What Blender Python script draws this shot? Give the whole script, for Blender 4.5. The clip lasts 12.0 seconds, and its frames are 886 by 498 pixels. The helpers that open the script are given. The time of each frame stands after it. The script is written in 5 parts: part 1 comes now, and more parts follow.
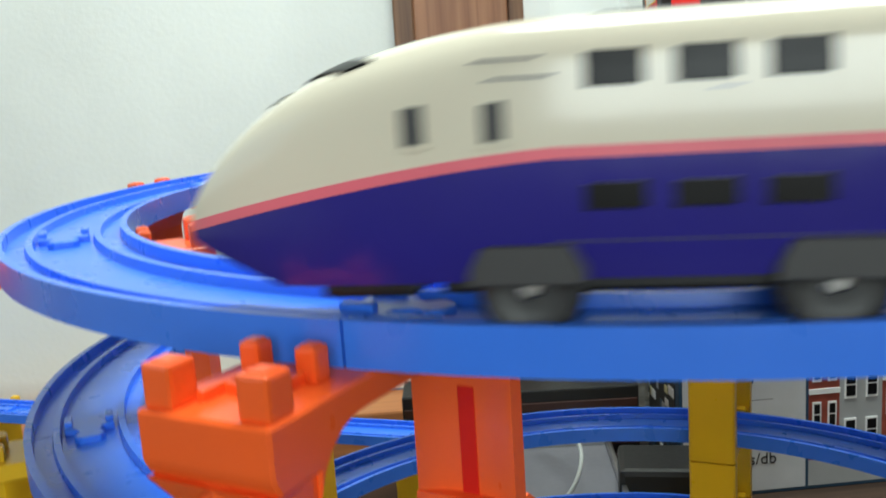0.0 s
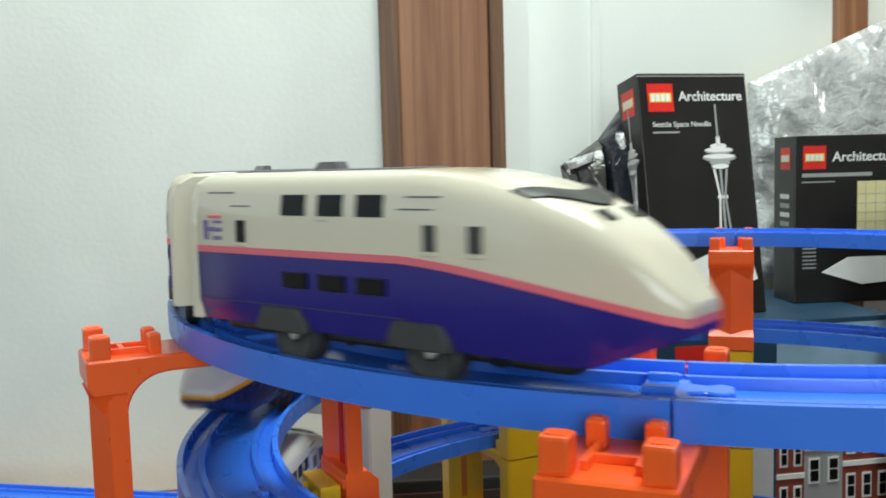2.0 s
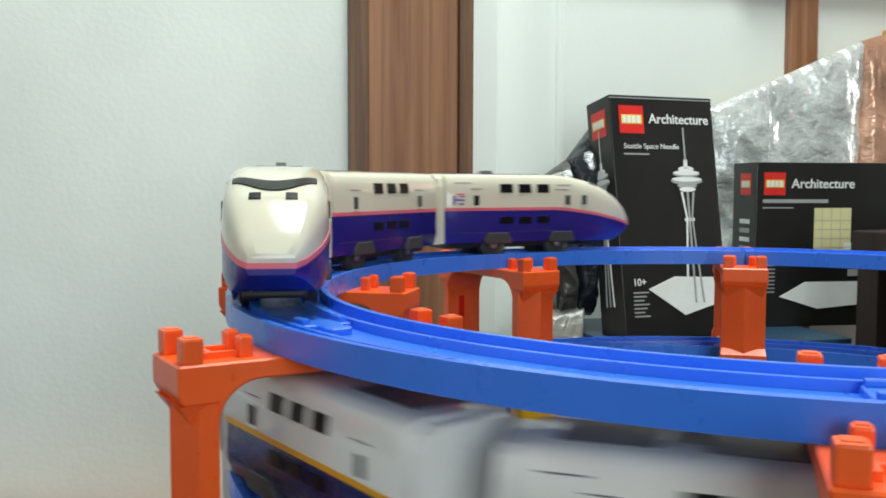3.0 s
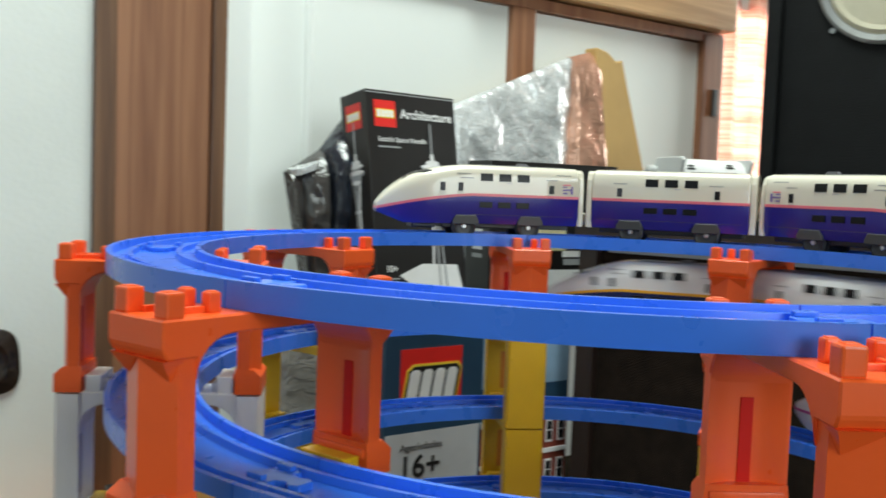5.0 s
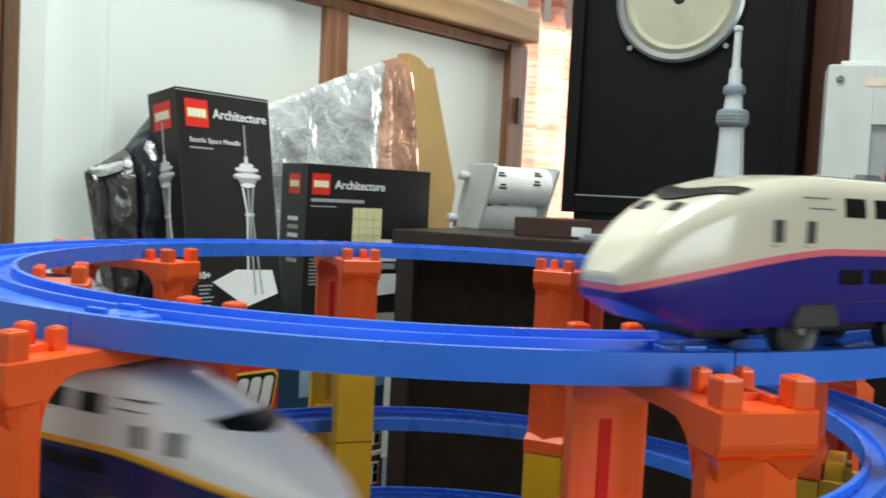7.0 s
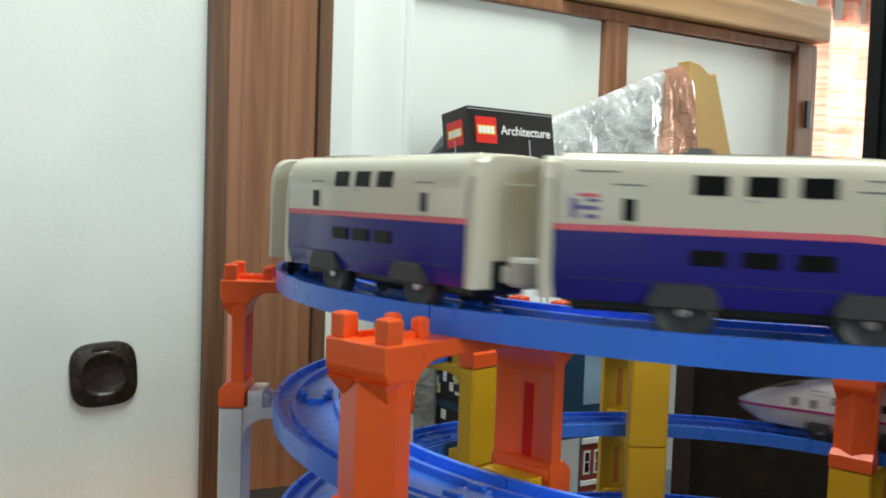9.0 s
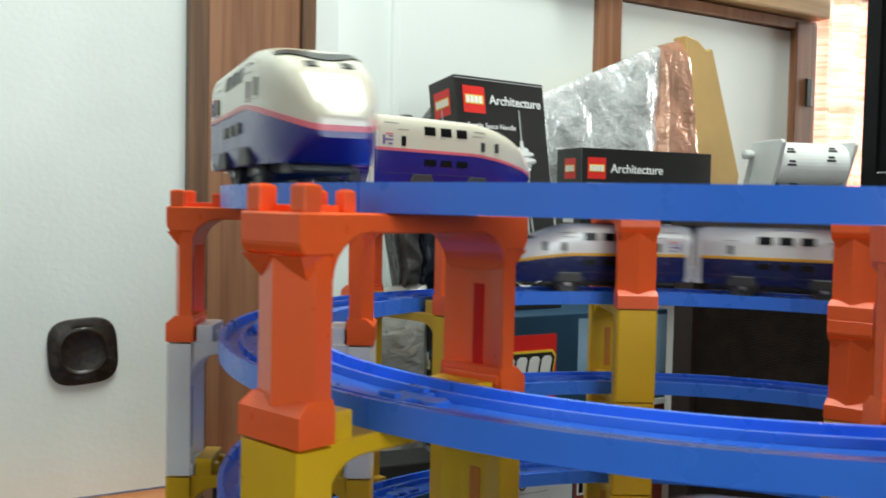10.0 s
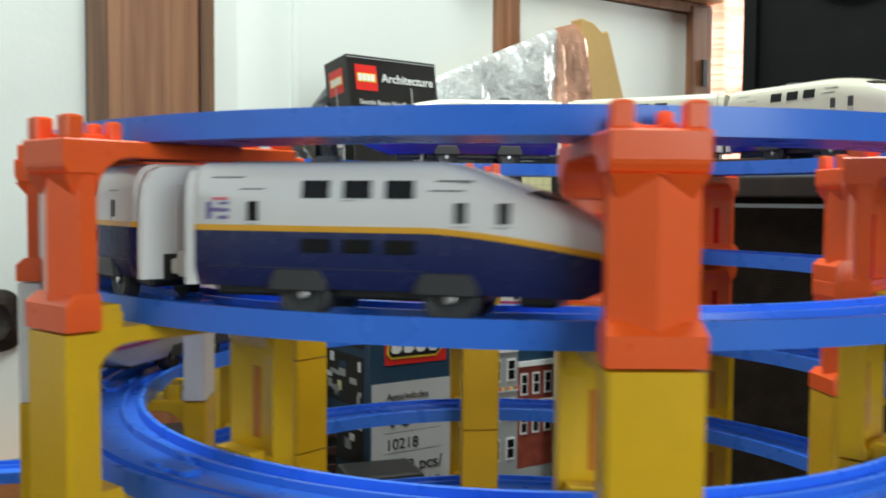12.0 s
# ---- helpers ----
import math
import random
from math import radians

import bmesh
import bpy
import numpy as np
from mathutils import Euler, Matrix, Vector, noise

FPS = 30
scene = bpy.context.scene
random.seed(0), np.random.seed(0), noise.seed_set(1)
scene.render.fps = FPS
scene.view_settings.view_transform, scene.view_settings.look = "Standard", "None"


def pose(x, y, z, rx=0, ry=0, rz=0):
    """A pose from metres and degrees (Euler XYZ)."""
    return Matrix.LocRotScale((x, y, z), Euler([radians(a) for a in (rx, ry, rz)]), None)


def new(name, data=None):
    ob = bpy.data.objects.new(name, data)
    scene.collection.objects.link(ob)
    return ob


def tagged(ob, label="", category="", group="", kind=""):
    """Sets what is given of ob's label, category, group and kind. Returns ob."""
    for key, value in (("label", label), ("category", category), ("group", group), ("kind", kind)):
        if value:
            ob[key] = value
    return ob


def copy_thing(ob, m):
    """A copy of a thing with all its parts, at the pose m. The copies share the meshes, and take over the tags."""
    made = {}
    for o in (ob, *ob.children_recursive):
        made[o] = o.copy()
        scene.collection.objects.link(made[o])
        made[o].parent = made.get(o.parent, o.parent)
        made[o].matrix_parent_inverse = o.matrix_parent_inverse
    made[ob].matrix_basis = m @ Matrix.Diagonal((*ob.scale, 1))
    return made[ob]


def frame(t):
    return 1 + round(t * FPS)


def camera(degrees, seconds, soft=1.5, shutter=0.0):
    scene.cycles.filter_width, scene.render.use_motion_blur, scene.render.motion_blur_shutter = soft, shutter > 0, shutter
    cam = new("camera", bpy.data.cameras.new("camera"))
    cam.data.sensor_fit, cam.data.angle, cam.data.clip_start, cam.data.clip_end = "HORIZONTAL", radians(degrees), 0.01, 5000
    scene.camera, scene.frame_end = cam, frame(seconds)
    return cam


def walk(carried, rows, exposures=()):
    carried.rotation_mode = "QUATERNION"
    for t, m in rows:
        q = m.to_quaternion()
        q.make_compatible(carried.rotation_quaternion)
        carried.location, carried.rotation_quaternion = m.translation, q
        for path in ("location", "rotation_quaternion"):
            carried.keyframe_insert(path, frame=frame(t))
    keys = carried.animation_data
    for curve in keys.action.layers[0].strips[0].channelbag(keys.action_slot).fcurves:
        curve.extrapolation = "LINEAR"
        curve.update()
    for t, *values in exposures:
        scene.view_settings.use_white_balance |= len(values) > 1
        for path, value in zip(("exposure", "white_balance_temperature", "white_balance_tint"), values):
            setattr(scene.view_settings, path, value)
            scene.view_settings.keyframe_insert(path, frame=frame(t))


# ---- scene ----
cam = camera(51.07, 12.0, soft=1.7, shutter=0.5)
# seconds, eye x, y, z, yaw, pitch, roll
PATH = [
    (0, 0.0800, -0.3580, 0.0380, 24.50, -10.20, 3.65),
    (0.5, 0.0737, -0.3726, 0.0560, 23.15, -9.79, 4.42),
    (1, 0.0672, -0.4104, 0.0531, 22.56, -8.40, 3.04),
    (1.5, 0.0504, -0.4208, 0.0505, 22.65, -7.10, 2.23),
    (2, 0.0168, -0.4133, 0.0479, 19.02, -5.26, 1.56),
    (2.5, -0.0170, -0.4046, 0.0409, 16.19, -4.14, 0.46),
    (4.5, -0.1195, -0.4512, 0.0385, 0.16, -3.92, -1.22),
    (5, -0.1293, -0.4392, 0.0284, -6.30, -3.60, -2.11),
    (5.5, -0.1384, -0.4172, 0.0274, -13.02, -3.96, -1.91),
    (6, -0.1361, -0.4152, 0.0335, -17.05, -3.49, -2.40),
    (6.5, -0.1397, -0.4204, 0.0354, -20.38, -3.30, -2.87),
    (8.5, -0.1720, -0.4422, 0.0382, -5.26, -3.06, -2.57),
    (9, -0.1709, -0.4451, 0.0330, -2.38, -3.13, -1.96),
    (9.5, -0.1674, -0.4377, 0.0146, -1.11, -2.54, -2.27),
    (10, -0.1467, -0.4225, -0.0066, -1.85, -2.56, -1.22),
    (10.5, -0.1402, -0.4155, -0.0137, -4.52, -2.64, -1.39),
    (11, -0.1424, -0.4323, -0.0180, -3.40, -2.94, -1.18),
    (11.5, -0.1254, -0.4602, -0.0197, -3.20, -2.77, -0.55),
    (12, -0.0823, -0.4817, -0.0267, -4.65, -3.04, -0.46),
]
walk(cam, [(t, pose(x, y, z, 90 + pitch, roll, yaw)) for t, x, y, z, yaw, pitch, roll in PATH],
     exposures=[(0.0, -0.02), (0.5, 0.12), (1.5, 0.02), (2.0, -0.22), (2.5, -0.32), (4.5, -0.25), (8.5, -0.21), (10.5, -0.12), (12.0, -0.10)])

# ---- light ----
WALL = 29.0                     # the back wall's heading in the tower's frame
CU, SU = math.cos(radians(WALL)), math.sin(radians(WALL))


def uv(u, v, z, rx=0, ry=0, rz=0):
    """A pose in the room's frame: u along the back wall, v towards it."""
    return pose(u * CU - v * SU, u * SU + v * CU, z, rx, ry, rz + WALL)


world = bpy.data.worlds.new("sky")
scene.world = world
world.use_nodes = True
sky = world.node_tree.nodes.new("ShaderNodeTexSky")
sky.sky_type, sky.sun_disc, sky.sun_elevation, sky.sun_rotation = "NISHITA", False, radians(40), radians(60)
world.node_tree.links.new(sky.outputs[0], world.node_tree.nodes["Background"].inputs[0])
world.node_tree.nodes["Background"].inputs[1].default_value = 0.1


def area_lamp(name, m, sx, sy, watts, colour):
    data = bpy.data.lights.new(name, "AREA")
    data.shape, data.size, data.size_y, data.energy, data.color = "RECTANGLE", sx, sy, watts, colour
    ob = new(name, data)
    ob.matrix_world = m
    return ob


area_lamp("window_light", uv(-1.96, -0.30, 0.62, 0, -90, 0), 1.1, 1.5, 4, (0.86, 1.0, 0.97))
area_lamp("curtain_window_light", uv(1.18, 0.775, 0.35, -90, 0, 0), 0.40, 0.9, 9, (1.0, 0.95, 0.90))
# added fill through an unseen east opening, lifts the right end of panel_2
area_lamp("panel_fill_east", uv(2.09, 0.52, 0.45, 0, 90, 0), 1.1, 0.42, 26, (0.95, 1.0, 0.97))
# assumed overhead lamp, placed to brighten the back wall from above
area_lamp("overhead_fill", uv(0.10, 0.12, 1.33, 0, 0, 0), 0.62, 0.62, 30, (0.88, 1.0, 0.93))
# added frontal fill for the sides of trains and piers that face the camera
area_lamp("front_fill", uv(-0.20, -1.98, 0.50, 90, 0, 0), 1.0, 0.9, 21, (0.88, 1.0, 0.97))


# ---- materials ----
def material(name, colour, rough=0.5, metal=0.0, vary=0.06, scale=30.0, bump=0.0, bump_scale=200.0, spec=0.5, glow=0.0, coat=0.0):
    m = bpy.data.materials.new(name)
    m.use_nodes = True
    nt = m.node_tree
    b = nt.nodes["Principled BSDF"]
    b.inputs["Roughness"].default_value, b.inputs["Metallic"].default_value = rough, metal
    b.inputs["Specular IOR Level"].default_value = spec
    b.inputs["Coat Weight"].default_value = coat
    tc = nt.nodes.new("ShaderNodeTexCoord")
    n1 = nt.nodes.new("ShaderNodeTexNoise")
    n1.inputs["Scale"].default_value, n1.inputs["Detail"].default_value = scale, 4
    nt.links.new(tc.outputs["Object"], n1.inputs["Vector"])
    ramp = nt.nodes.new("ShaderNodeMapRange")
    ramp.inputs[1].default_value, ramp.inputs[2].default_value = 0.3, 0.7
    ramp.inputs[3].default_value, ramp.inputs[4].default_value = 1 - vary, 1 + vary
    nt.links.new(n1.outputs[0], ramp.inputs[0])
    mix = nt.nodes.new("ShaderNodeVectorMath")
    mix.operation = "SCALE"
    mix.inputs[0].default_value = colour
    nt.links.new(ramp.outputs[0], mix.inputs["Scale"])
    nt.links.new(mix.outputs[0], b.inputs["Base Color"])
    rr = nt.nodes.new("ShaderNodeMapRange")
    rr.inputs[3].default_value, rr.inputs[4].default_value = max(rough - 0.07, 0.02), min(rough + 0.09, 1)
    n2 = nt.nodes.new("ShaderNodeTexNoise")
    n2.inputs["Scale"].default_value, n2.inputs["Detail"].default_value = bump_scale, 3
    nt.links.new(tc.outputs["Object"], n2.inputs["Vector"])
    nt.links.new(n2.outputs[0], rr.inputs[0])
    nt.links.new(rr.outputs[0], b.inputs["Roughness"])
    if bump:
        bp = nt.nodes.new("ShaderNodeBump")
        bp.inputs["Strength"].default_value, bp.inputs["Distance"].default_value = bump, 0.002
        nt.links.new(n2.outputs[0], bp.inputs["Height"])
        nt.links.new(bp.outputs[0], b.inputs["Normal"])
    if glow:
        b.inputs["Emission Strength"].default_value = glow
        b.inputs["Emission Color"].default_value = (*colour, 1)
    return m


def wood(name, dark, light, scale=9.0, rough=0.45, stretch=(1, 1, 0.06)):
    m = bpy.data.materials.new(name)
    m.use_nodes = True
    nt = m.node_tree
    b = nt.nodes["Principled BSDF"]
    b.inputs["Roughness"].default_value = rough
    tc, mp = nt.nodes.new("ShaderNodeTexCoord"), nt.nodes.new("ShaderNodeMapping")
    mp.inputs["Scale"].default_value = stretch
    n1, n2 = nt.nodes.new("ShaderNodeTexNoise"), nt.nodes.new("ShaderNodeTexNoise")
    n1.inputs["Scale"].default_value, n1.inputs["Detail"].default_value, n1.inputs["Distortion"].default_value = scale * 3, 6, 1.2
    n2.inputs["Scale"].default_value, n2.inputs["Detail"].default_value = scale * 22, 3
    ramp = nt.nodes.new("ShaderNodeValToRGB")
    ramp.color_ramp.elements[0].position, ramp.color_ramp.elements[1].position = 0.32, 0.68
    ramp.color_ramp.elements[0].color, ramp.color_ramp.elements[1].color = (*dark, 1), (*light, 1)
    add = nt.nodes.new("ShaderNodeMath")
    add.operation = "MULTIPLY_ADD"
    add.inputs[1].default_value, add.inputs[2].default_value = 0.35, -0.17
    for a, c in ((tc.outputs["Object"], mp.inputs[0]), (mp.outputs[0], n1.inputs["Vector"]), (mp.outputs[0], n2.inputs["Vector"]), (n2.outputs[0], add.inputs[0])):
        nt.links.new(a, c)
    tot = nt.nodes.new("ShaderNodeMath")
    nt.links.new(n1.outputs[0], tot.inputs[0])
    nt.links.new(add.outputs[0], tot.inputs[1])
    nt.links.new(tot.outputs[0], ramp.inputs[0])
    nt.links.new(ramp.outputs[0], b.inputs["Base Color"])
    bp = nt.nodes.new("ShaderNodeBump")
    bp.inputs["Strength"].default_value, bp.inputs["Distance"].default_value = 0.15, 0.002
    nt.links.new(tot.outputs[0], bp.inputs["Height"])
    nt.links.new(bp.outputs[0], b.inputs["Normal"])
    return m


BLUE = material("blue_plastic", (0.040, 0.195, 0.86), 0.28, vary=0.05, bump=0.03, bump_scale=60)
ORANGE = material("orange_plastic", (0.93, 0.122, 0.019), 0.3, vary=0.05, bump=0.02)
# flat red paints the light that shows through the orange pier slots
RED_SLOT = material("painted_slot_glow", (0.66, 0.014, 0.006), 0.6, spec=0.2)
YELLOW = material("yellow_plastic", (0.78, 0.46, 0.012), 0.3, vary=0.05, bump=0.02)
WHITE_PL = material("white_plastic", (0.82, 0.81, 0.77), 0.35, vary=0.04)
CREAM = material("cream_paint", (0.72, 0.68, 0.56), 0.16, vary=0.02, bump=0.01, coat=0.3)
SNOW = material("white_paint", (0.78, 0.78, 0.79), 0.16, vary=0.02, coat=0.3)
VIOLET = material("violet_blue_paint", (0.021, 0.018, 0.235), 0.22, vary=0.05)
NAVY = material("navy_paint", (0.012, 0.022, 0.11), 0.25, vary=0.05)
PINK = material("pink_stripe", (0.78, 0.16, 0.22), 0.3)
AMBER = material("amber_stripe", (0.80, 0.40, 0.02), 0.3)
MAGENTA = material("magenta_stripe", (0.45, 0.03, 0.22), 0.3)
GREY_BODY = material("silver_grey_paint", (0.42, 0.42, 0.45), 0.3)
EMBLEM = material("emblem_violet", (0.20, 0.15, 0.38), 0.4)
SILVER = material("silver_paint", (0.55, 0.55, 0.58), 0.3)
DARK_WIN = material("dark_window", (0.006, 0.006, 0.007), 0.3, spec=0.2)
BOGIE = material("grey_bogie", (0.045, 0.046, 0.050), 0.5)
TYRE = material("wheel_grey", (0.035, 0.035, 0.036), 0.45)
STEEL = material("steel", (0.55, 0.55, 0.55), 0.3, metal=1.0)
ROOF_GREY = material("roof_grey", (0.13, 0.13, 0.15), 0.4)
COUPLER = material("white_coupler", (0.66, 0.64, 0.58), 0.4)
BLACK = material("black_plastic", (0.012, 0.012, 0.012), 0.4)
# tone for walls out of view, chosen to cut bounced light
DIM_TAN = material("dim_tan_wall", (0.42, 0.36, 0.28), 0.85, vary=0.05, scale=7)
WALLPAPER = material("white_wallpaper", (0.80, 0.83, 0.80), 0.85, vary=0.085, scale=4, bump=0.13, bump_scale=170)
PANEL = material("white_panel", (0.80, 0.83, 0.81), 0.7, vary=0.02, scale=5, bump=0.08, bump_scale=150)
WOOD = wood("brown_wood", (0.20, 0.080, 0.040), (0.345, 0.160, 0.082), scale=13.0, stretch=(1, 1, 0.035))
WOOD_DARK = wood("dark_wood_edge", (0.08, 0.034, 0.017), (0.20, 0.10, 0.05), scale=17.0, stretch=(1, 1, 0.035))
WOOD_LIGHT = wood("light_wood", (0.42, 0.24, 0.10), (0.62, 0.38, 0.19), stretch=(0.06, 1, 1))
WOOD_SILL = wood("orange_wood", (0.38, 0.13, 0.045), (0.55, 0.22, 0.08), stretch=(0.06, 1, 1))
TABLE = wood("table_wood", (0.035, 0.020, 0.014), (0.075, 0.042, 0.028), stretch=(0.06, 1, 1))
CABINET = wood("dark_cabinet", (0.014, 0.008, 0.006), (0.03, 0.016, 0.012), rough=0.4)
RUST = wood("red_brown_wood", (0.10, 0.03, 0.016), (0.19, 0.065, 0.035))
SPEAKER = material("black_grained_vinyl", (0.005, 0.0055, 0.006), 0.6, vary=0.2, bump=0.25, bump_scale=500, spec=0.15)
GRILLE = material("dark_grille_cloth", (0.016, 0.010, 0.007), 0.9, vary=0.3, scale=60, spec=0.15)
BOXBLACK = material("black_card", (0.012, 0.011, 0.011), 0.35, vary=0.15, bump=0.03, bump_scale=40)
BOXNAVY = material("navy_card", (0.022, 0.06, 0.11), 0.35, vary=0.1)
RED = material("red_print", (0.75, 0.025, 0.02), 0.35)
WHITE = material("white_print", (0.82, 0.82, 0.82), 0.4)
GREYP = material("grey_print", (0.36, 0.37, 0.38), 0.4)
YEL_P = material("yellow_print", (0.85, 0.6, 0.05), 0.4)
TAN_P = material("tan_print", (0.72, 0.66, 0.36), 0.4)
PAPER = material("brown_paper", (0.55, 0.35, 0.13), 0.75, vary=0.08, scale=14, bump=0.2, bump_scale=30)
HANDLE = material("dark_lacquer_handle", (0.02, 0.012, 0.008), 0.35, vary=0.8, scale=180, bump=0.3, bump_scale=160)
GREY_DEV = material("pale_plastic", (0.36, 0.38, 0.37), 0.4)
GREY_WHITE = material("white_case_plastic", (0.60, 0.61, 0.60), 0.4)
CONE = material("speaker_cone", (0.40, 0.37, 0.28), 0.7, vary=0.08)
ALU = material("brushed_rim", (0.33, 0.34, 0.34), 0.35, metal=0.9)



def film(name, colour, rough=0.18, metal=0.7):
    """Crinkled film: sharp creases at two sizes over the sheet's own folds."""
    m = material(name, colour, rough, metal, vary=0.25, scale=14, coat=0.4)
    nt = m.node_tree
    tc = nt.nodes.new("ShaderNodeTexCoord")
    heights = []
    for scale, stretch in ((26.0, (1.0, 1.0, 0.45)), (70.0, (0.6, 1.0, 1.0))):
        mp, n, off, fold = (nt.nodes.new("ShaderNode" + k) for k in ("Mapping", "TexNoise", "Math", "Math"))
        mp.inputs["Scale"].default_value, mp.inputs["Rotation"].default_value = stretch, (0, 0.5, 0)
        n.inputs["Scale"].default_value, n.inputs["Detail"].default_value, n.inputs["Distortion"].default_value = scale, 2.0, 0.6
        off.operation, fold.operation = "SUBTRACT", "ABSOLUTE"
        off.inputs[1].default_value = 0.5
        for p, q in ((tc.outputs["Object"], mp.inputs[0]), (mp.outputs[0], n.inputs["Vector"]), (n.outputs[0], off.inputs[0]), (off.outputs[0], fold.inputs[0])):
            nt.links.new(p, q)
        heights.append(fold.outputs[0])
    mix, bump = nt.nodes.new("ShaderNodeMath"), nt.nodes.new("ShaderNodeBump")
    mix.operation = "MULTIPLY_ADD"
    mix.inputs[1].default_value = 0.35
    bump.inputs["Strength"].default_value, bump.inputs["Distance"].default_value = 0.6, 0.014
    bump.invert = True
    for p, q in ((heights[1], mix.inputs[0]), (heights[0], mix.inputs[2]), (mix.outputs[0], bump.inputs["Height"]), (bump.outputs[0], nt.nodes["Principled BSDF"].inputs["Normal"])):
        nt.links.new(p, q)
    return m


def cloth(name, dark, light):
    m = bpy.data.materials.new(name)
    m.use_nodes = True
    nt = m.node_tree
    b = nt.nodes["Principled BSDF"]
    out = nt.nodes["Material Output"]
    tc, mp = nt.nodes.new("ShaderNodeTexCoord"), nt.nodes.new("ShaderNodeMapping")
    mp.inputs["Scale"].default_value = (3, 3, 120)
    n1 = nt.nodes.new("ShaderNodeTexNoise")
    n1.inputs["Scale"].default_value, n1.inputs["Detail"].default_value = 1.6, 4
    n2 = nt.nodes.new("ShaderNodeTexNoise")
    n2.inputs["Scale"].default_value = 14
    add = nt.nodes.new("ShaderNodeMath")
    add.operation = "MULTIPLY_ADD"
    add.inputs[1].default_value, add.inputs[2].default_value = 0.5, -0.25
    tot = nt.nodes.new("ShaderNodeMath")
    ramp = nt.nodes.new("ShaderNodeValToRGB")
    ramp.color_ramp.elements[0].position, ramp.color_ramp.elements[1].position = 0.36, 0.62
    ramp.color_ramp.elements[0].color, ramp.color_ramp.elements[1].color = (*dark, 1), (*light, 1)
    tr, mix = nt.nodes.new("ShaderNodeBsdfTranslucent"), nt.nodes.new("ShaderNodeMixShader")
    mix.inputs[0].default_value = 0.5
    b.inputs["Roughness"].default_value = 0.9
    for a, c in ((tc.outputs["Object"], mp.inputs[0]), (mp.outputs[0], n1.inputs["Vector"]), (tc.outputs["Object"], n2.inputs["Vector"]), (n2.outputs[0], add.inputs[0]), (n1.outputs[0], tot.inputs[0]), (add.outputs[0], tot.inputs[1]), (tot.outputs[0], ramp.inputs[0]), (ramp.outputs[0], b.inputs["Base Color"]), (ramp.outputs[0], tr.inputs[0]), (b.outputs[0], mix.inputs[1]), (tr.outputs[0], mix.inputs[2]), (mix.outputs[0], out.inputs[0])):
        nt.links.new(a, c)
    return m


FILM = film("silver_film", (0.66, 0.68, 0.69), 0.26, 0.22)
COPPER = film("copper_film", (0.68, 0.38, 0.27), 0.22, 0.45)
DARKFILM = film("dark_film", (0.018, 0.022, 0.032), 0.14, 0.0)
GREYFILM = film("grey_brown_film", (0.050, 0.047, 0.046), 0.20, 0.0)
PALEFILM = film("pale_film", (0.26, 0.25, 0.23), 0.3, 0.0)
CURTAIN = cloth("woven_curtain", (0.74, 0.36, 0.27), (0.86, 0.66, 0.56))
GREY_CARD = material("pale_grey_print", (0.55, 0.56, 0.58), 0.4)
SKY_P = material("sky_print", (0.25, 0.38, 0.52), 0.4, vary=0.3, scale=12)
BRICK_P = material("brick_red_print", (0.26, 0.055, 0.035), 0.4, vary=0.3, scale=60)
GREEN_P = material("green_print", (0.05, 0.22, 0.04), 0.4)
PAPER_P = material("cream_label", (0.75, 0.62, 0.50), 0.5)
RED_SIGN = material("crimson_letter", (0.42, 0.008, 0.035), 0.4)
TOWER_PALE = material("tower_pale", (0.55, 0.58, 0.62), 0.45)
TOWER_GREY = material("tower_grey", (0.20, 0.24, 0.29), 0.45)
FLATBROWN = material("dark_brown_card", (0.045, 0.018, 0.014), 0.4, vary=0.15)


# ---- building helpers ----
def part(name, bm, mat, parent=None, label="", m=None, smooth=False):
    me = bpy.data.meshes.new(name)
    bm.normal_update()
    bm.to_mesh(me)
    bm.free()
    for k in (mat if isinstance(mat, (list, tuple)) else [mat]):
        me.materials.append(k)
    if smooth:
        me.shade_smooth()
        me.set_sharp_from_angle(angle=radians(38))
    ob = new(name, me)
    if parent:
        ob.parent = parent
    if m is not None:
        ob.matrix_basis = m
    if label:
        ob["label"] = label
    return ob


def thing(name, m, label, category, group="", kind=""):
    ob = new(name)
    ob.empty_display_size = 0.02
    ob.matrix_basis = m
    return tagged(ob, label, category, group, kind)


def box(bm, x0, x1, y0, y1, z0, z1, bevel=0.0, m=None):
    r = bmesh.ops.create_cube(bm, size=1.0)
    vs = r["verts"]
    bmesh.ops.scale(bm, vec=(x1 - x0, y1 - y0, z1 - z0), verts=vs)
    bmesh.ops.translate(bm, vec=((x0 + x1) / 2, (y0 + y1) / 2, (z0 + z1) / 2), verts=vs)
    if m is not None:
        bmesh.ops.transform(bm, matrix=m, verts=vs)
    if bevel:
        es = list({e for v in vs for e in v.link_edges})
        bmesh.ops.bevel(bm, geom=es, offset=bevel, segments=2, affect="EDGES", profile=0.6)
    return bm


def cube(x0, x1, y0, y1, z0, z1, bevel=0.0, m=None):
    return box(bmesh.new(), x0, x1, y0, y1, z0, z1, bevel, m)


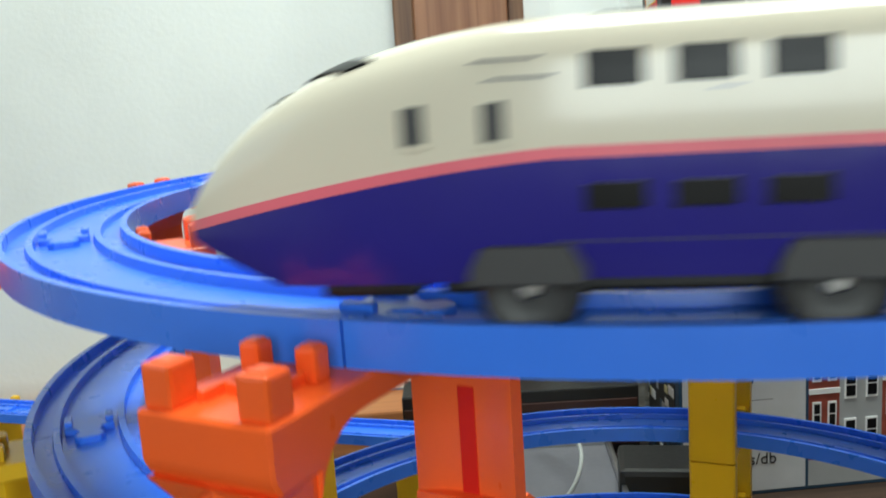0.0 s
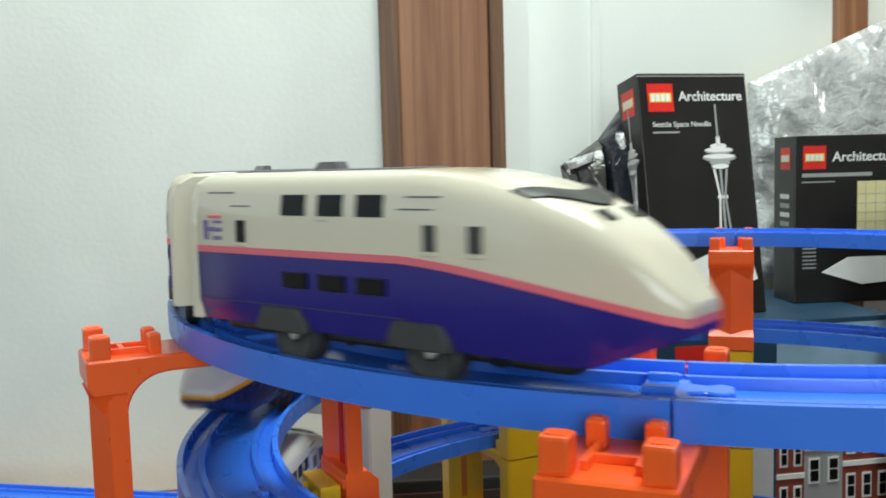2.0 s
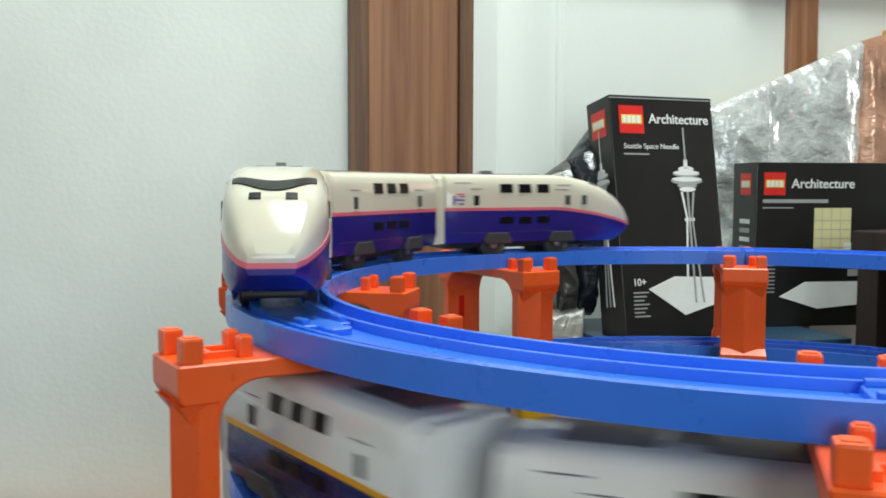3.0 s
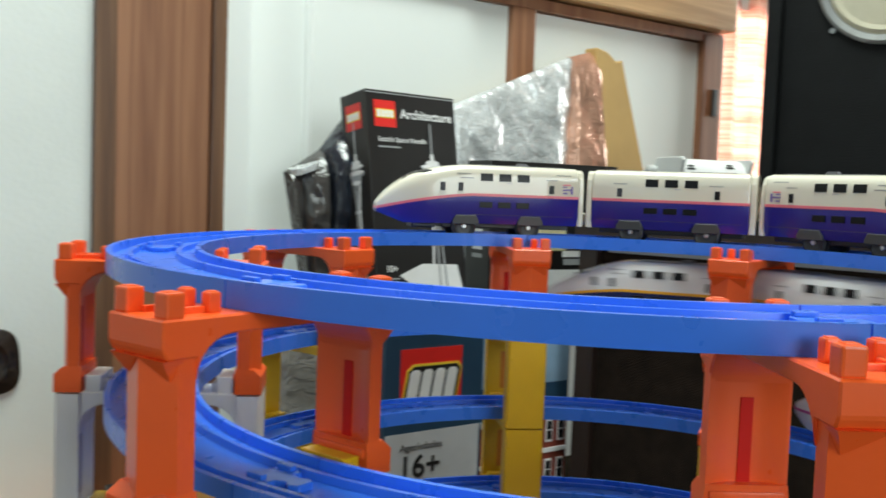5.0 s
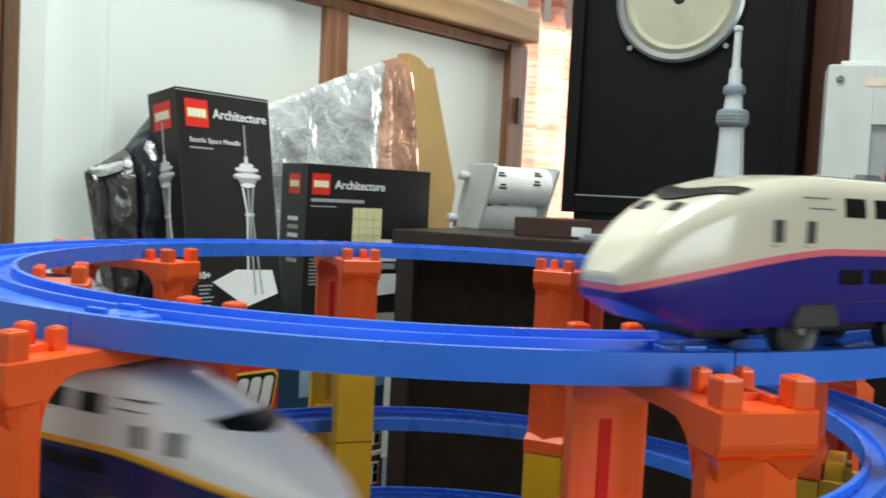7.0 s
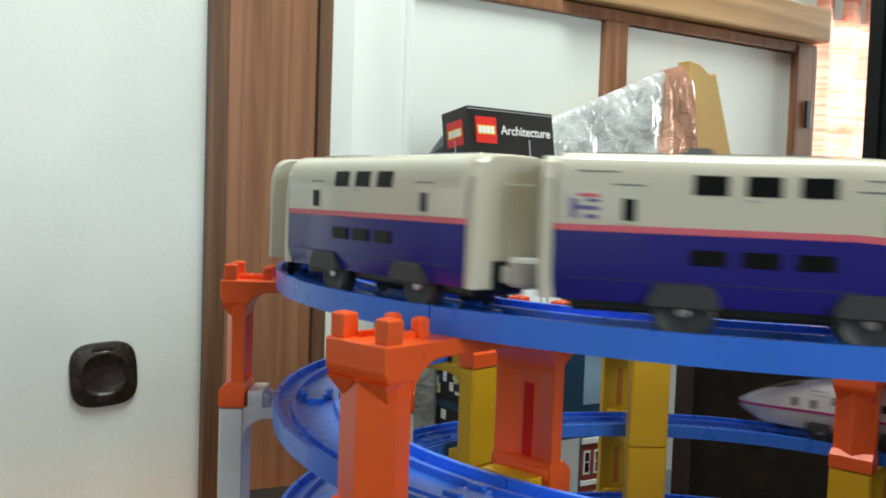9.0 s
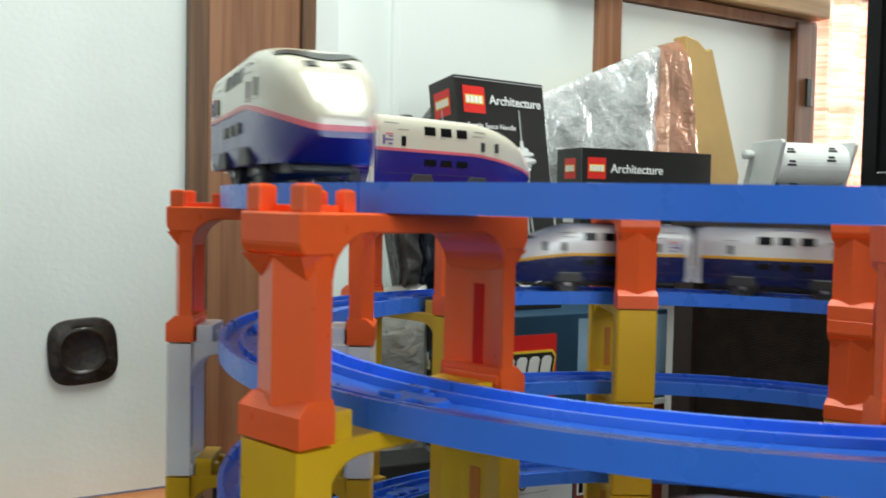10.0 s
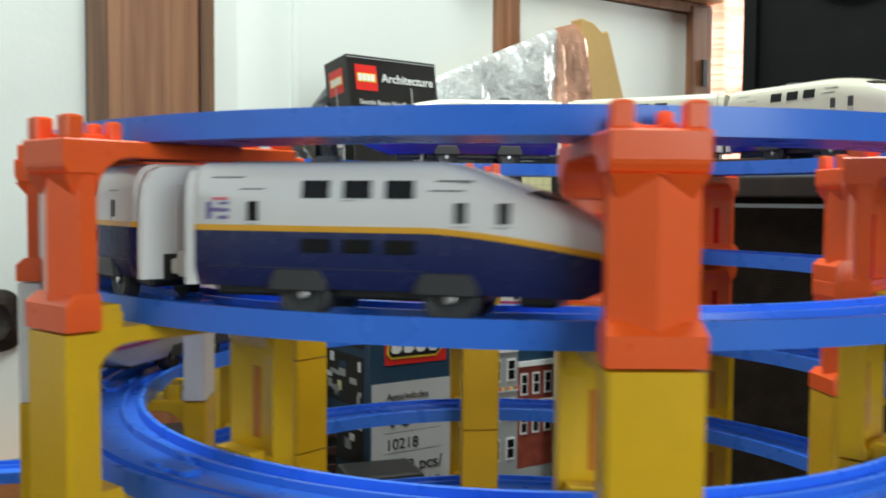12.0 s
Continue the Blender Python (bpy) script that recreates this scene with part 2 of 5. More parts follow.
def prism(points, h0, h1, axis="z", bevel=0.0, bm=None):
    """A polygon pushed along an axis: points are (x, y) for z, (x, z) for y, (y, z) for x."""
    bm = bm or bmesh.new()
    at = {"z": lambda a, b, h: (a, b, h), "y": lambda a, b, h: (a, h, b), "x": lambda a, b, h: (h, a, b)}[axis]
    lo = [bm.verts.new(at(a, b, h0)) for a, b in points]
    hi = [bm.verts.new(at(a, b, h1)) for a, b in points]
    n = len(points)
    fs = [bm.faces.new(lo[::-1]), bm.faces.new(hi)]
    fs += [bm.faces.new((lo[i], lo[(i + 1) % n], hi[(i + 1) % n], hi[i])) for i in range(n)]
    bmesh.ops.recalc_face_normals(bm, faces=fs)
    if bevel:
        bmesh.ops.bevel(bm, geom=list({e for f in fs for e in f.edges}), offset=bevel, segments=1, affect="EDGES")
    return bm


def lathe(profile, n=24, bm=None, m=None):
    """Turns (radius, z) round z."""
    bm = bm or bmesh.new()
    rings = []
    for r, z in profile:
        rings.append([bm.verts.new((r * math.cos(2 * math.pi * i / n), r * math.sin(2 * math.pi * i / n), z)) for i in range(n)])
    fs = []
    for a, b in zip(rings, rings[1:]):
        for i in range(n):
            fs.append(bm.faces.new((a[i], a[(i + 1) % n], b[(i + 1) % n], b[i])))
    fs.append(bm.faces.new(rings[0][::-1]))
    fs.append(bm.faces.new(rings[-1]))
    if m is not None:
        bmesh.ops.transform(bm, matrix=m, verts=[v for r in rings for v in r])
    return bm


def text(words, size, mat, parent, m, name="lettering", bold=0.0, align="LEFT"):
    cu = bpy.data.curves.new(name, "FONT")
    cu.body, cu.size, cu.extrude, cu.offset, cu.align_x = words, size, 0.0002, bold, align
    cu.materials.append(mat)
    ob = new(name, cu)
    ob.parent = parent
    ob.matrix_basis = m
    return ob


# ---- room ----
def slab(name, u0, u1, v0, v1, z0, z1, mat, label, bevel=0.0, category="wall"):
    ob = part(name, cube(u0, u1, v0, v1, z0, z1, bevel), mat, m=uv(0, 0, 0))
    return tagged(ob, label, category, kind="structure")


TABLE_Z = -0.370
FLOOR_Z = -1.05


def build_room():
    slab("floor", -2.0, 2.1, -2.0, 1.0, FLOOR_Z - 0.05, FLOOR_Z, TABLE, "brown wooden floor under the table", category="floor")
    # ceiling and tan walls are never seen; their dark tones reduce the fill
    slab("ceiling", -2.0, 2.1, -2.0, 1.0, 1.40, 1.45, WOOD, "unseen brown ceiling, kept dark to cut bounced light", category="ceiling")
    for v0, v1, z0, z1 in ((-2.0, 0.28, FLOOR_Z, 1.40), (0.76, 1.0, FLOOR_Z, 1.40), (0.28, 0.76, FLOOR_Z, -0.15), (0.28, 0.76, 1.05, 1.40)):
        slab("wall_east", 2.1, 2.2, v0, v1, z0, z1, DIM_TAN, "unseen tan side wall round the added window")
    for u0, u1, z0, z1 in ((-2.1, -0.75, FLOOR_Z, 1.40), (0.35, 2.2, FLOOR_Z, 1.40), (-0.75, 0.35, FLOOR_Z, 0.02), (-0.75, 0.35, 0.98, 1.40)):
        slab("wall_south", u0, u1, -2.1, -2.0, z0, z1, DIM_TAN, "unseen tan wall behind the camera, toned to cut bounced light")
    for v0, v1, z0, z1 in ((-2.0, -1.10, FLOOR_Z, 1.40), (0.50, 1.0, FLOOR_Z, 1.40), (-1.10, 0.50, FLOOR_Z, 0.05), (-1.10, 0.50, 1.2, 1.40)):
        slab("wall_west", -2.1, -2.0, v0, v1, z0, z1, WALLPAPER, "white papered wall round the window")
    # sliding door with its round pull, on the left of the post
    slab("door_1", -2.0, -0.073, 0.652, 0.69, -0.298, 1.40, WALLPAPER, "white papered sliding door beside a brown wooden post", category="sliding door")
    slab("wall_north_low", -2.0, 0.53, 0.655, 1.0, FLOOR_Z, -0.31, WALLPAPER, "white wall below the sliding door")
    slab("sill", -2.0, 0.10, 0.585, 0.655, TABLE_Z, -0.300, WOOD_SILL, "orange-brown wooden sill along the wall", 0.003, "sill")
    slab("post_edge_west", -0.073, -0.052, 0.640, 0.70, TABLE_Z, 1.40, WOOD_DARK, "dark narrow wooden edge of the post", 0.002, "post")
    slab("post", -0.052, 0.048, 0.646, 0.72, TABLE_Z, 1.40, WOOD, "brown grained wooden post in the white wall", 0.002, "post")
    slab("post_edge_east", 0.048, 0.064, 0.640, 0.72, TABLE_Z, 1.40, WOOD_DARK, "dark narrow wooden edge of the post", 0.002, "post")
    slab("wall_north", 0.064, 0.095, 0.650, 0.75, TABLE_Z, 1.40, PANEL, "white plaster strip beside the post", 0.001)
    slab("wall_north_2", 0.095, 0.185, 0.690, 0.75, TABLE_Z, 1.40, PANEL, "white plaster wall beside the post")
    ob = part("trim", lathe([(0.006, TABLE_Z), (0.006, 1.4)], 12), PANEL, m=uv(0.186, 0.690, 0), smooth=True)
    tagged(ob, "white round vertical trim in the wall's corner", "trim", kind="structure")
    # framed white panels
    slab("panel_1", 0.188, 0.499, 0.702, 0.73, TABLE_Z, 0.288, PANEL, "white sliding panel in a brown wooden frame", category="panel")
    slab("panel_2", 0.541, 0.903, 0.702, 0.73, TABLE_Z, 0.286, PANEL, "white sliding panel in a brown wooden frame", category="panel")
    slab("mullion", 0.499, 0.541, 0.690, 0.74, TABLE_Z, 0.288, WOOD, "brown wooden stile between the white panels", 0.003, "frame")
    slab("stile", 0.903, 0.955, 0.690, 0.75, TABLE_Z, 0.300, WOOD, "brown wooden stile at the panel's end", 0.003, "frame")
    slab("top_rail", 0.188, 0.955, 0.692, 0.75, 0.288, 0.3045, WOOD, "thin brown wooden rail above the panels", 0.002, "frame")
    slab("lintel", 0.42, 0.962, 0.672, 0.76, 0.307, 0.362, WOOD_LIGHT, "light wooden beam above the white panels", 0.004, "beam")
    slab("lintel_west", 0.188, 0.42, 0.700, 0.76, 0.307, 0.362, WOOD_LIGHT, "light wooden beam above the white panels", 0.002, "beam")
    slab("panel_upper", 0.188, 1.3, 0.72, 0.76, 0.362, 1.40, PANEL, "white panel above the wooden beam", category="panel")
    slab("wall_north_3", 0.955, 2.1, 0.78, 1.0, FLOOR_Z, 1.40, WALLPAPER, "white papered wall behind the curtain")
    slab("wall_north_4", 0.955, 0.970, 0.73, 0.78, FLOOR_Z, 1.40, PANEL, "white reveal beside the curtained window")
    for z in (0.19, -0.05):
        slab("hinge", 0.928, 0.940, 0.686, 0.690, z - 0.022, z + 0.022, BLACK, "small dark metal hinge on the stile", 0.001, "hinge")
    tb = thing("table", uv(0, 0, TABLE_Z), "long brown wooden table under the toy railway tower", "table")
    part("tabletop", cube(-1.5, 1.5, -0.75, 0.60, -0.03, 0.0, 0.003), TABLE, tb)
    for x in (-1.4, 1.4):
        for y in (-0.68, 0.54):
            part("leg", cube(x - 0.03, x + 0.03, y - 0.03, y + 0.03, FLOOR_Z - TABLE_Z, -0.03, 0.003), TABLE, tb)
    wn = thing("window_1", uv(-2.05, -0.30, 0.62, 0, 0, 90), "bright window with a white frame behind the camera", "window", kind="structure")
    for a, b, c, d in ((-0.8, 0.8, -0.575, -0.54), (-0.8, 0.8, 0.54, 0.575), (-0.8, -0.765, -0.54, 0.54), (0.765, 0.8, -0.54, 0.54), (-0.02, 0.02, -0.54, 0.54)):
        part("window_frame", cube(a, b, -0.03, 0.03, c, d, 0.003), WHITE_PL, wn)
    # made-up window round the front fill lamp
    w2 = thing("fill_window_south", uv(-0.20, -2.05, 0.50), "unseen white-framed window added for the front fill light", "window", kind="structure")
    for a, b, c, d in ((-0.55, 0.55, -0.48, -0.45), (-0.55, 0.55, 0.45, 0.48), (-0.55, -0.52, -0.45, 0.45), (0.52, 0.55, -0.45, 0.45), (-0.015, 0.015, -0.45, 0.45)):
        part("window_frame", cube(a, b, -0.03, 0.03, c, d, 0.003), WHITE_PL, w2)
    # made-up window that only frames the east fill lamp
    w3 = thing("fill_window_east", uv(2.15, 0.52, 0.45, 0, 0, 90), "unseen narrow white-framed window added to brighten the white panels", "window", kind="structure")
    for a, b, c, d in ((-0.24, 0.24, -0.60, -0.57), (-0.24, 0.24, 0.57, 0.60), (-0.24, -0.21, -0.57, 0.57), (0.21, 0.24, -0.57, 0.57)):
        part("window_frame", cube(a, b, -0.03, 0.03, c, d, 0.003), WHITE_PL, w3)
    # unseen housing, added to go with the overhead fill
    cl = thing("added_ceiling_lamp", uv(0.10, 0.12, 1.40), "unseen square white ceiling lamp, added to light the wall", "lamp", kind="structure")
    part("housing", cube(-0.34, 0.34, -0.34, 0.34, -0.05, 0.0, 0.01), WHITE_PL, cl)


def squircle(r, n=48, power=3.2, dent=0.06):
    pts = []
    for i in range(n):
        a = 2 * math.pi * i / n
        c, s = math.cos(a), math.sin(a)
        k = (abs(c) ** power + abs(s) ** power) ** (-1 / power)
        pts.append((r * k * c, r * k * s))
    return pts


def build_door_pull():
    ob = thing("door_pull", uv(-0.171, 0.6515, -0.154, 90, 0, 0), "dark brown lacquered round pull set in the sliding door", "door pull")
    bm = bmesh.new()
    rings = []
    for k, z in ((0.0325, 0.0), (0.0320, 0.003), (0.030, 0.0042), (0.0235, 0.0036), (0.0225, 0.0044), (0.0210, 0.0044), (0.0195, 0.0015), (0.0180, 0.0008)):
        power = 2.0 + 1.8 * (k - 0.018) / 0.017
        rings.append([bm.verts.new((x, y, z)) for x, y in squircle(k, 56, power)])
    for a, b in zip(rings, rings[1:]):
        for i in range(56):
            bm.faces.new((a[i], a[(i + 1) % 56], b[(i + 1) % 56], b[i]))
    bm.faces.new(rings[-1])
    bmesh.ops.rotate(bm, matrix=Matrix.Rotation(radians(4), 3, "Z"), verts=bm.verts)
    part("plate", bm, HANDLE, ob, smooth=True)


# ---- toy railway tower ----
R, HALF, STEP, RAIL_H = 0.210, 0.019, 0.0603, 0.0085
PIER_SHIFT = {"H": (0.0070, 0.0), "A": (-0.0037, 0.0010), "B": (0.0009, 0.0005)}
PIER_ANGLES = {"H": -93.7, "A": -134.6, "B": 179.2, "C": 135.4, "D": 90.6, "E": 46.0, "F": 0, "G": -45}


def rail_profile():
    w = HALF
    return [(-w, 0), (-w + 0.0022, 0), (-w + 0.0024, -0.0036), (-0.0112, -0.0036), (-0.0108, -0.0014), (-0.0088, -0.0014), (-0.0084, -0.0040),
            (0.0084, -0.0040), (0.0088, -0.0014), (0.0108, -0.0014), (0.0112, -0.0036), (w - 0.0024, -0.0036), (w - 0.0022, 0), (w, 0),
            (w, -RAIL_H), (w - 0.002, -RAIL_H), (-w + 0.002, -RAIL_H), (-w, -RAIL_H)]


def rail_mesh(arc, radius, length=0.0, steps=18):
    """One rail: bent by arc degrees, or straight when arc is 0."""
    bm, rows, prof = bmesh.new(), [], rail_profile()
    for i in range(steps + 1):
        f = i / steps
        row = []
        for x, z in prof:
            if arc:
                a = radians(arc) * f
                row.append(bm.verts.new(((radius + x) * math.cos(a), (radius + x) * math.sin(a), z)))
            else:
                row.append(bm.verts.new((x, length * f, z)))
        rows.append(row)
    n = len(prof)
    for a, b in zip(rows, rows[1:]):
        for j in range(n):
            bm.faces.new((a[j], a[(j + 1) % n], b[(j + 1) % n], b[j]))
    bm.faces.new(rows[0][::-1])
    bm.faces.new(rows[-1])
    bmesh.ops.recalc_face_normals(bm, faces=bm.faces[:])
    return bm


def joint_mesh(radius):
    """The tongue and the two catches where rails lock together."""
    bm = bmesh.new()
    prism([(-0.0075, -0.009), (0.0075, -0.009), (0.0075, 0.001), (0.0042, 0.001), (0.0030, 0.0045), (0.0048, 0.0075), (0.003, 0.0105), (-0.003, 0.0105), (-0.0048, 0.0075), (-0.0030, 0.0045), (-0.0042, 0.001), (-0.0075, 0.001)], -0.0043, -0.0018, "z", 0.0004, bm)
    for x in (-0.0062, 0.0062):
        box(bm, x - 0.0012, x + 0.0012, -0.0085, -0.0015, -0.0019, -0.0002, 0.0004)
    bmesh.ops.translate(bm, vec=(radius, 0, 0), verts=bm.verts)
    return bm


def build_rails():
    first = thing("curved_rail", pose(0, 0, 0, 0, 0, -45), "curved blue plastic toy rail on the tower", "toy rail", "rails of the tower")
    part("track_bed", rail_mesh(44.85, R), BLUE, first, smooth=True)
    part("connector", joint_mesh(R), BLUE, first, m=pose(0, 0, 0, 0, 0, 0.2))
    for level in range(5):
        for k in range(8):
            if level or k:
                copy_thing(first, pose(0, 0, -STEP * level, 0, 0, -45 + 45 * k + (0.0, 1.3, -0.9, 0.6, -0.4)[level]))


LEG_W = 0.0131                  # half the width of a pier's capital and foot


def panel_curve(w, n=6):
    """The hollowed face of a leg towards the track, from one rim to the other."""
    pts = [(-0.0100, w), (-0.0100, w - 0.0014)]
    for i in range(1, n):
        q = 1 - 2 * i / n
        pts.append((-0.0100 + 0.0030 * (1 - q * q) ** 0.5, (w - 0.0016) * q))
    return pts + [(-0.0100, -w + 0.0014), (-0.0100, -w)]


def ring_skin(bm, rings):
    n = len(rings[0])
    for a, b in zip(rings, rings[1:]):
        for i in range(n):
            bm.faces.new((a[i], a[(i + 1) % n], b[(i + 1) % n], b[i]))
    bm.faces.new(rings[0])
    bm.faces.new(rings[-1])


def leg_mesh(r0, inner):
    """A ridged leg: its two faces meet in a ridge outside and run up to points under the capital."""
    s = -1 if inner else 1
    w = 0.0127 if inner else 0.0121
    bm = bmesh.new()
    prism([(r0 + s * a, b) for a, b in [(0.0002, 0.0), (-0.0044, w)] + panel_curve(w) + [(-0.0044, -w)]], -0.0630, -0.0195, "z", 0, bm)
    # foot: a flat band whose shoulders slope back to the ridge
    rings = []
    for z, k, wide in ((-0.0688, 0.0012, LEG_W), (-0.0606, 0.0012, LEG_W), (-0.0572, -0.0026, w)):
        rings.append([bm.verts.new((r0 + s * a, b, z)) for a, b in ((k, -wide), (k, 0.0), (k, wide), (-0.0108, wide), (-0.0108, -wide))])
    ring_skin(bm, rings)
    # pointed brackets under the capital, one each side of the ridge
    for q in (-1, 1):
        tip = bm.verts.new((r0 - s * 0.0034, q * w * 0.80, -0.0262))
        up = [bm.verts.new((r0 + s * x, q * y, -0.0197)) for x, y in ((0.0010, 0.0), (0.0010, LEG_W - 0.0004), (-0.0060, LEG_W - 0.0004), (-0.0060, 0.0))]
        ridge = bm.verts.new((r0 - s * 0.0002, 0.0, -0.0200))
        for f in ((up[0], up[1], tip), (up[1], up[2], tip), (up[2], up[3], tip), (up[3], ridge, tip), (ridge, up[0], tip), (up[0], up[1], up[2], up[3])):
            bm.faces.new(f)
    # sill at the bottom of the hollow
    box(bm, min(r0 - s * 0.0070, r0 - s * 0.0116), max(r0 - s * 0.0070, r0 - s * 0.0116), -w + 0.001, w - 0.001, -0.0625, -0.0592, 0.0006)
    bmesh.ops.recalc_face_normals(bm, faces=bm.faces[:])
    return bm


def block_leg_mesh(r0, inner):
    """A straight leg, flush from top to bottom, hollowed towards the track."""
    s = -1 if inner else 1
    w = LEG_W - 0.0001
    bm = bmesh.new()
    prism([(r0 + s * a, b) for a, b in [(0.0010, w - 0.0012), (-0.0002, w)] + panel_curve(w) + [(-0.0002, -w), (0.0010, -w + 0.0012)]], -0.0687, -0.0094, "z", 0, bm)
    box(bm, min(r0 - s * 0.0060, r0 - s * 0.0112), max(r0 - s * 0.0060, r0 - s * 0.0112), -w + 0.001, w - 0.001, -0.0687, -0.0640, 0.0006)
    bmesh.ops.recalc_face_normals(bm, faces=bm.faces[:])
    return bm


def beam_mesh(capital):
    """The bridge between the legs; with capitals it overhangs the legs outside."""
    out = 0.2564 if capital else 0.2550
    pts = [(out, -0.0085), (out, -0.0168), (out - 0.0016, -0.0197), (0.2452, -0.0197), (0.2452, -0.0265)] if capital else [(0.2450, -0.0085), (0.2450, -0.0265)]
    for i in range(1, 7):
        a = math.pi / 2 * i / 6
        pts.append((0.2327 + 0.0125 * math.cos(a), -0.0265 + 0.0125 * math.sin(a)))
    for i in range(6):
        a = math.pi / 2 * i / 6
        pts.append((0.1873 - 0.0125 * math.sin(a), -0.0265 + 0.0125 * math.cos(a)))
    pts += [(0.1748, -0.0265), (0.1748, -0.0197), (0.4200 - out + 0.0016, -0.0197), (0.4200 - out, -0.0168), (0.4200 - out, -0.0085)] if capital else [(0.1750, -0.0265), (0.1750, -0.0085)]
    w = LEG_W if capital else LEG_W - 0.0016
    return prism(pts, -w, w, "y", 0.0006)


def stud_mesh(s, h):
    """A square stud with softened edges and a small step on its inner corner."""
    bm = bmesh.new()
    box(bm, -s, s, -s, s, 0, h, 0.0008)
    box(bm, -s * 0.62, s * 0.62, -s * 0.62, s * 0.62, h - 0.0004, h + 0.0003, 0.0002)
    return bm


def knob_mesh(s, h):
    bm = bmesh.new()
    rings = []
    for z, k in ((0, 1.0), (h * 0.80, 0.94), (h, 0.78)):
        rings.append([bm.verts.new((x, y, z)) for x, y in squircle(s * k, 16, 5)])
    for a, b in zip(rings, rings[1:]):
        for i in range(16):
            bm.faces.new((a[i], a[(i + 1) % 16], b[(i + 1) % 16], b[i]))
    bm.faces.new(rings[-1])
    return bm


def build_pier(mat, slot_mat, colour, capital, m):
    words = "bridge pier with ridged legs" if capital else "straight block pier"
    ob = thing("bridge_pier", m, f"{colour} plastic toy {words} under the blue rail", "toy pier", "piers of the tower")
    make = leg_mesh if capital else block_leg_mesh
    part("leg", make(0.2550, False), mat, ob, smooth=True)
    part("leg", make(0.1650, True), mat, ob, smooth=True)
    part("beam", beam_mesh(capital), mat, ob)
    if capital:
        for r, t in [(r, t) for r in (0.2520, 0.1680) for t in (-0.0094, 0.0094)]:
            part("stud", stud_mesh(0.0030, 0.0073), mat, ob, m=pose(r, t, -0.0087))
        for t in (-0.0050, 0.0050):
            part("rib", cube(0.2375, 0.2505, t - 0.0008, t + 0.0008, -0.0087, -0.0066, 0.0003), mat, ob)
        part("rib", cube(0.2440, 0.2456, -0.0050, 0.0050, -0.0087, -0.0068, 0.0003), mat, ob)
    for r, t in [(r, t) for r in (0.2355, 0.1845) for t in (-0.0058, 0.0058)]:
        part("small_stud", stud_mesh(0.0021, 0.0061 if capital else 0.0050), mat, ob, m=pose(r, t, -0.0087))
    if not capital:
        for r in (0.2395, 0.1805):
            part("block_stud", cube(r - 0.0036, r + 0.0036, -0.0105, 0.0105, -0.0090, -0.0010, 0.0005), mat, ob)
    # solid strips replace through-slots; the red imitates light coming through the plastic
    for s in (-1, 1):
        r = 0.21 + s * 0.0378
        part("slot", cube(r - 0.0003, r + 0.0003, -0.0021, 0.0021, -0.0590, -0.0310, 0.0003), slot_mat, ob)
    return ob


def build_piers():
    kinds = {"o": (ORANGE, RED_SLOT, "orange", True), "y": (YELLOW, material("amber_slot", (0.62, 0.20, 0.01), 0.35), "yellow", False), "w": (WHITE_PL, GREY_BODY, "white", False)}
    stacks = {"H": "oyyyy", "A": "oyyyy", "B": "owyyy", "C": "oyyyy", "D": "oyyyy", "E": "ooyyy", "F": "ooyyy", "G": "oyyyy"}
    made = {}
    for who, colours in stacks.items():
        for n, c in enumerate(colours):
            m = pose(*PIER_SHIFT.get(who, (0, 0)), -STEP * n, 0, 0, PIER_ANGLES[who])
            if c not in made:
                made[c] = build_pier(*kinds[c], m)
            else:
                copy_thing(made[c], m)
    # footing blocks carry the lowest piers
    for who in stacks:
        ob = thing("footing_block", pose(*PIER_SHIFT.get(who, (0, 0)), TABLE_Z, 0, 0, PIER_ANGLES[who]), "yellow plastic footing block under the pier stack", "toy block", "footing blocks")
        for r in (0.2470, 0.1730):
            part("block", cube(r - 0.008, r + 0.008, -0.0131, 0.0131, 0, 0.0600, 0.001), YELLOW, ob)


# ---- trains ----
CAR_W, MID_L = 0.0182, 0.105
BELL, CROWN = 0.31, 0.52       # how square the shoulders and the roof of a car's section are


def nose_roof(f, H, wedge):
    if wedge:
        return H - (H - 0.0190) * (0.78 * f ** 1.3 + 0.22 * f ** 4)
    return H - (H - 0.0195) * (0.42 * f ** 1.7 + 0.58 * f ** 4.2)


def nose_bell(f, wedge):
    """Exponent of the section's half width: boxy at the roof, sloping shoulders beside the cab."""
    return BELL + (0.62 if wedge else 0.14) * max(0.0, min(1.0, (f - 0.08) / 0.30)) * max(0.0, min(1.0, (1.0 - f) / 0.35))


def nose_stripe(f, S):
    return S - (S - 0.0158) * (0.55 * f ** 1.2 + 0.45 * f ** 2.0)


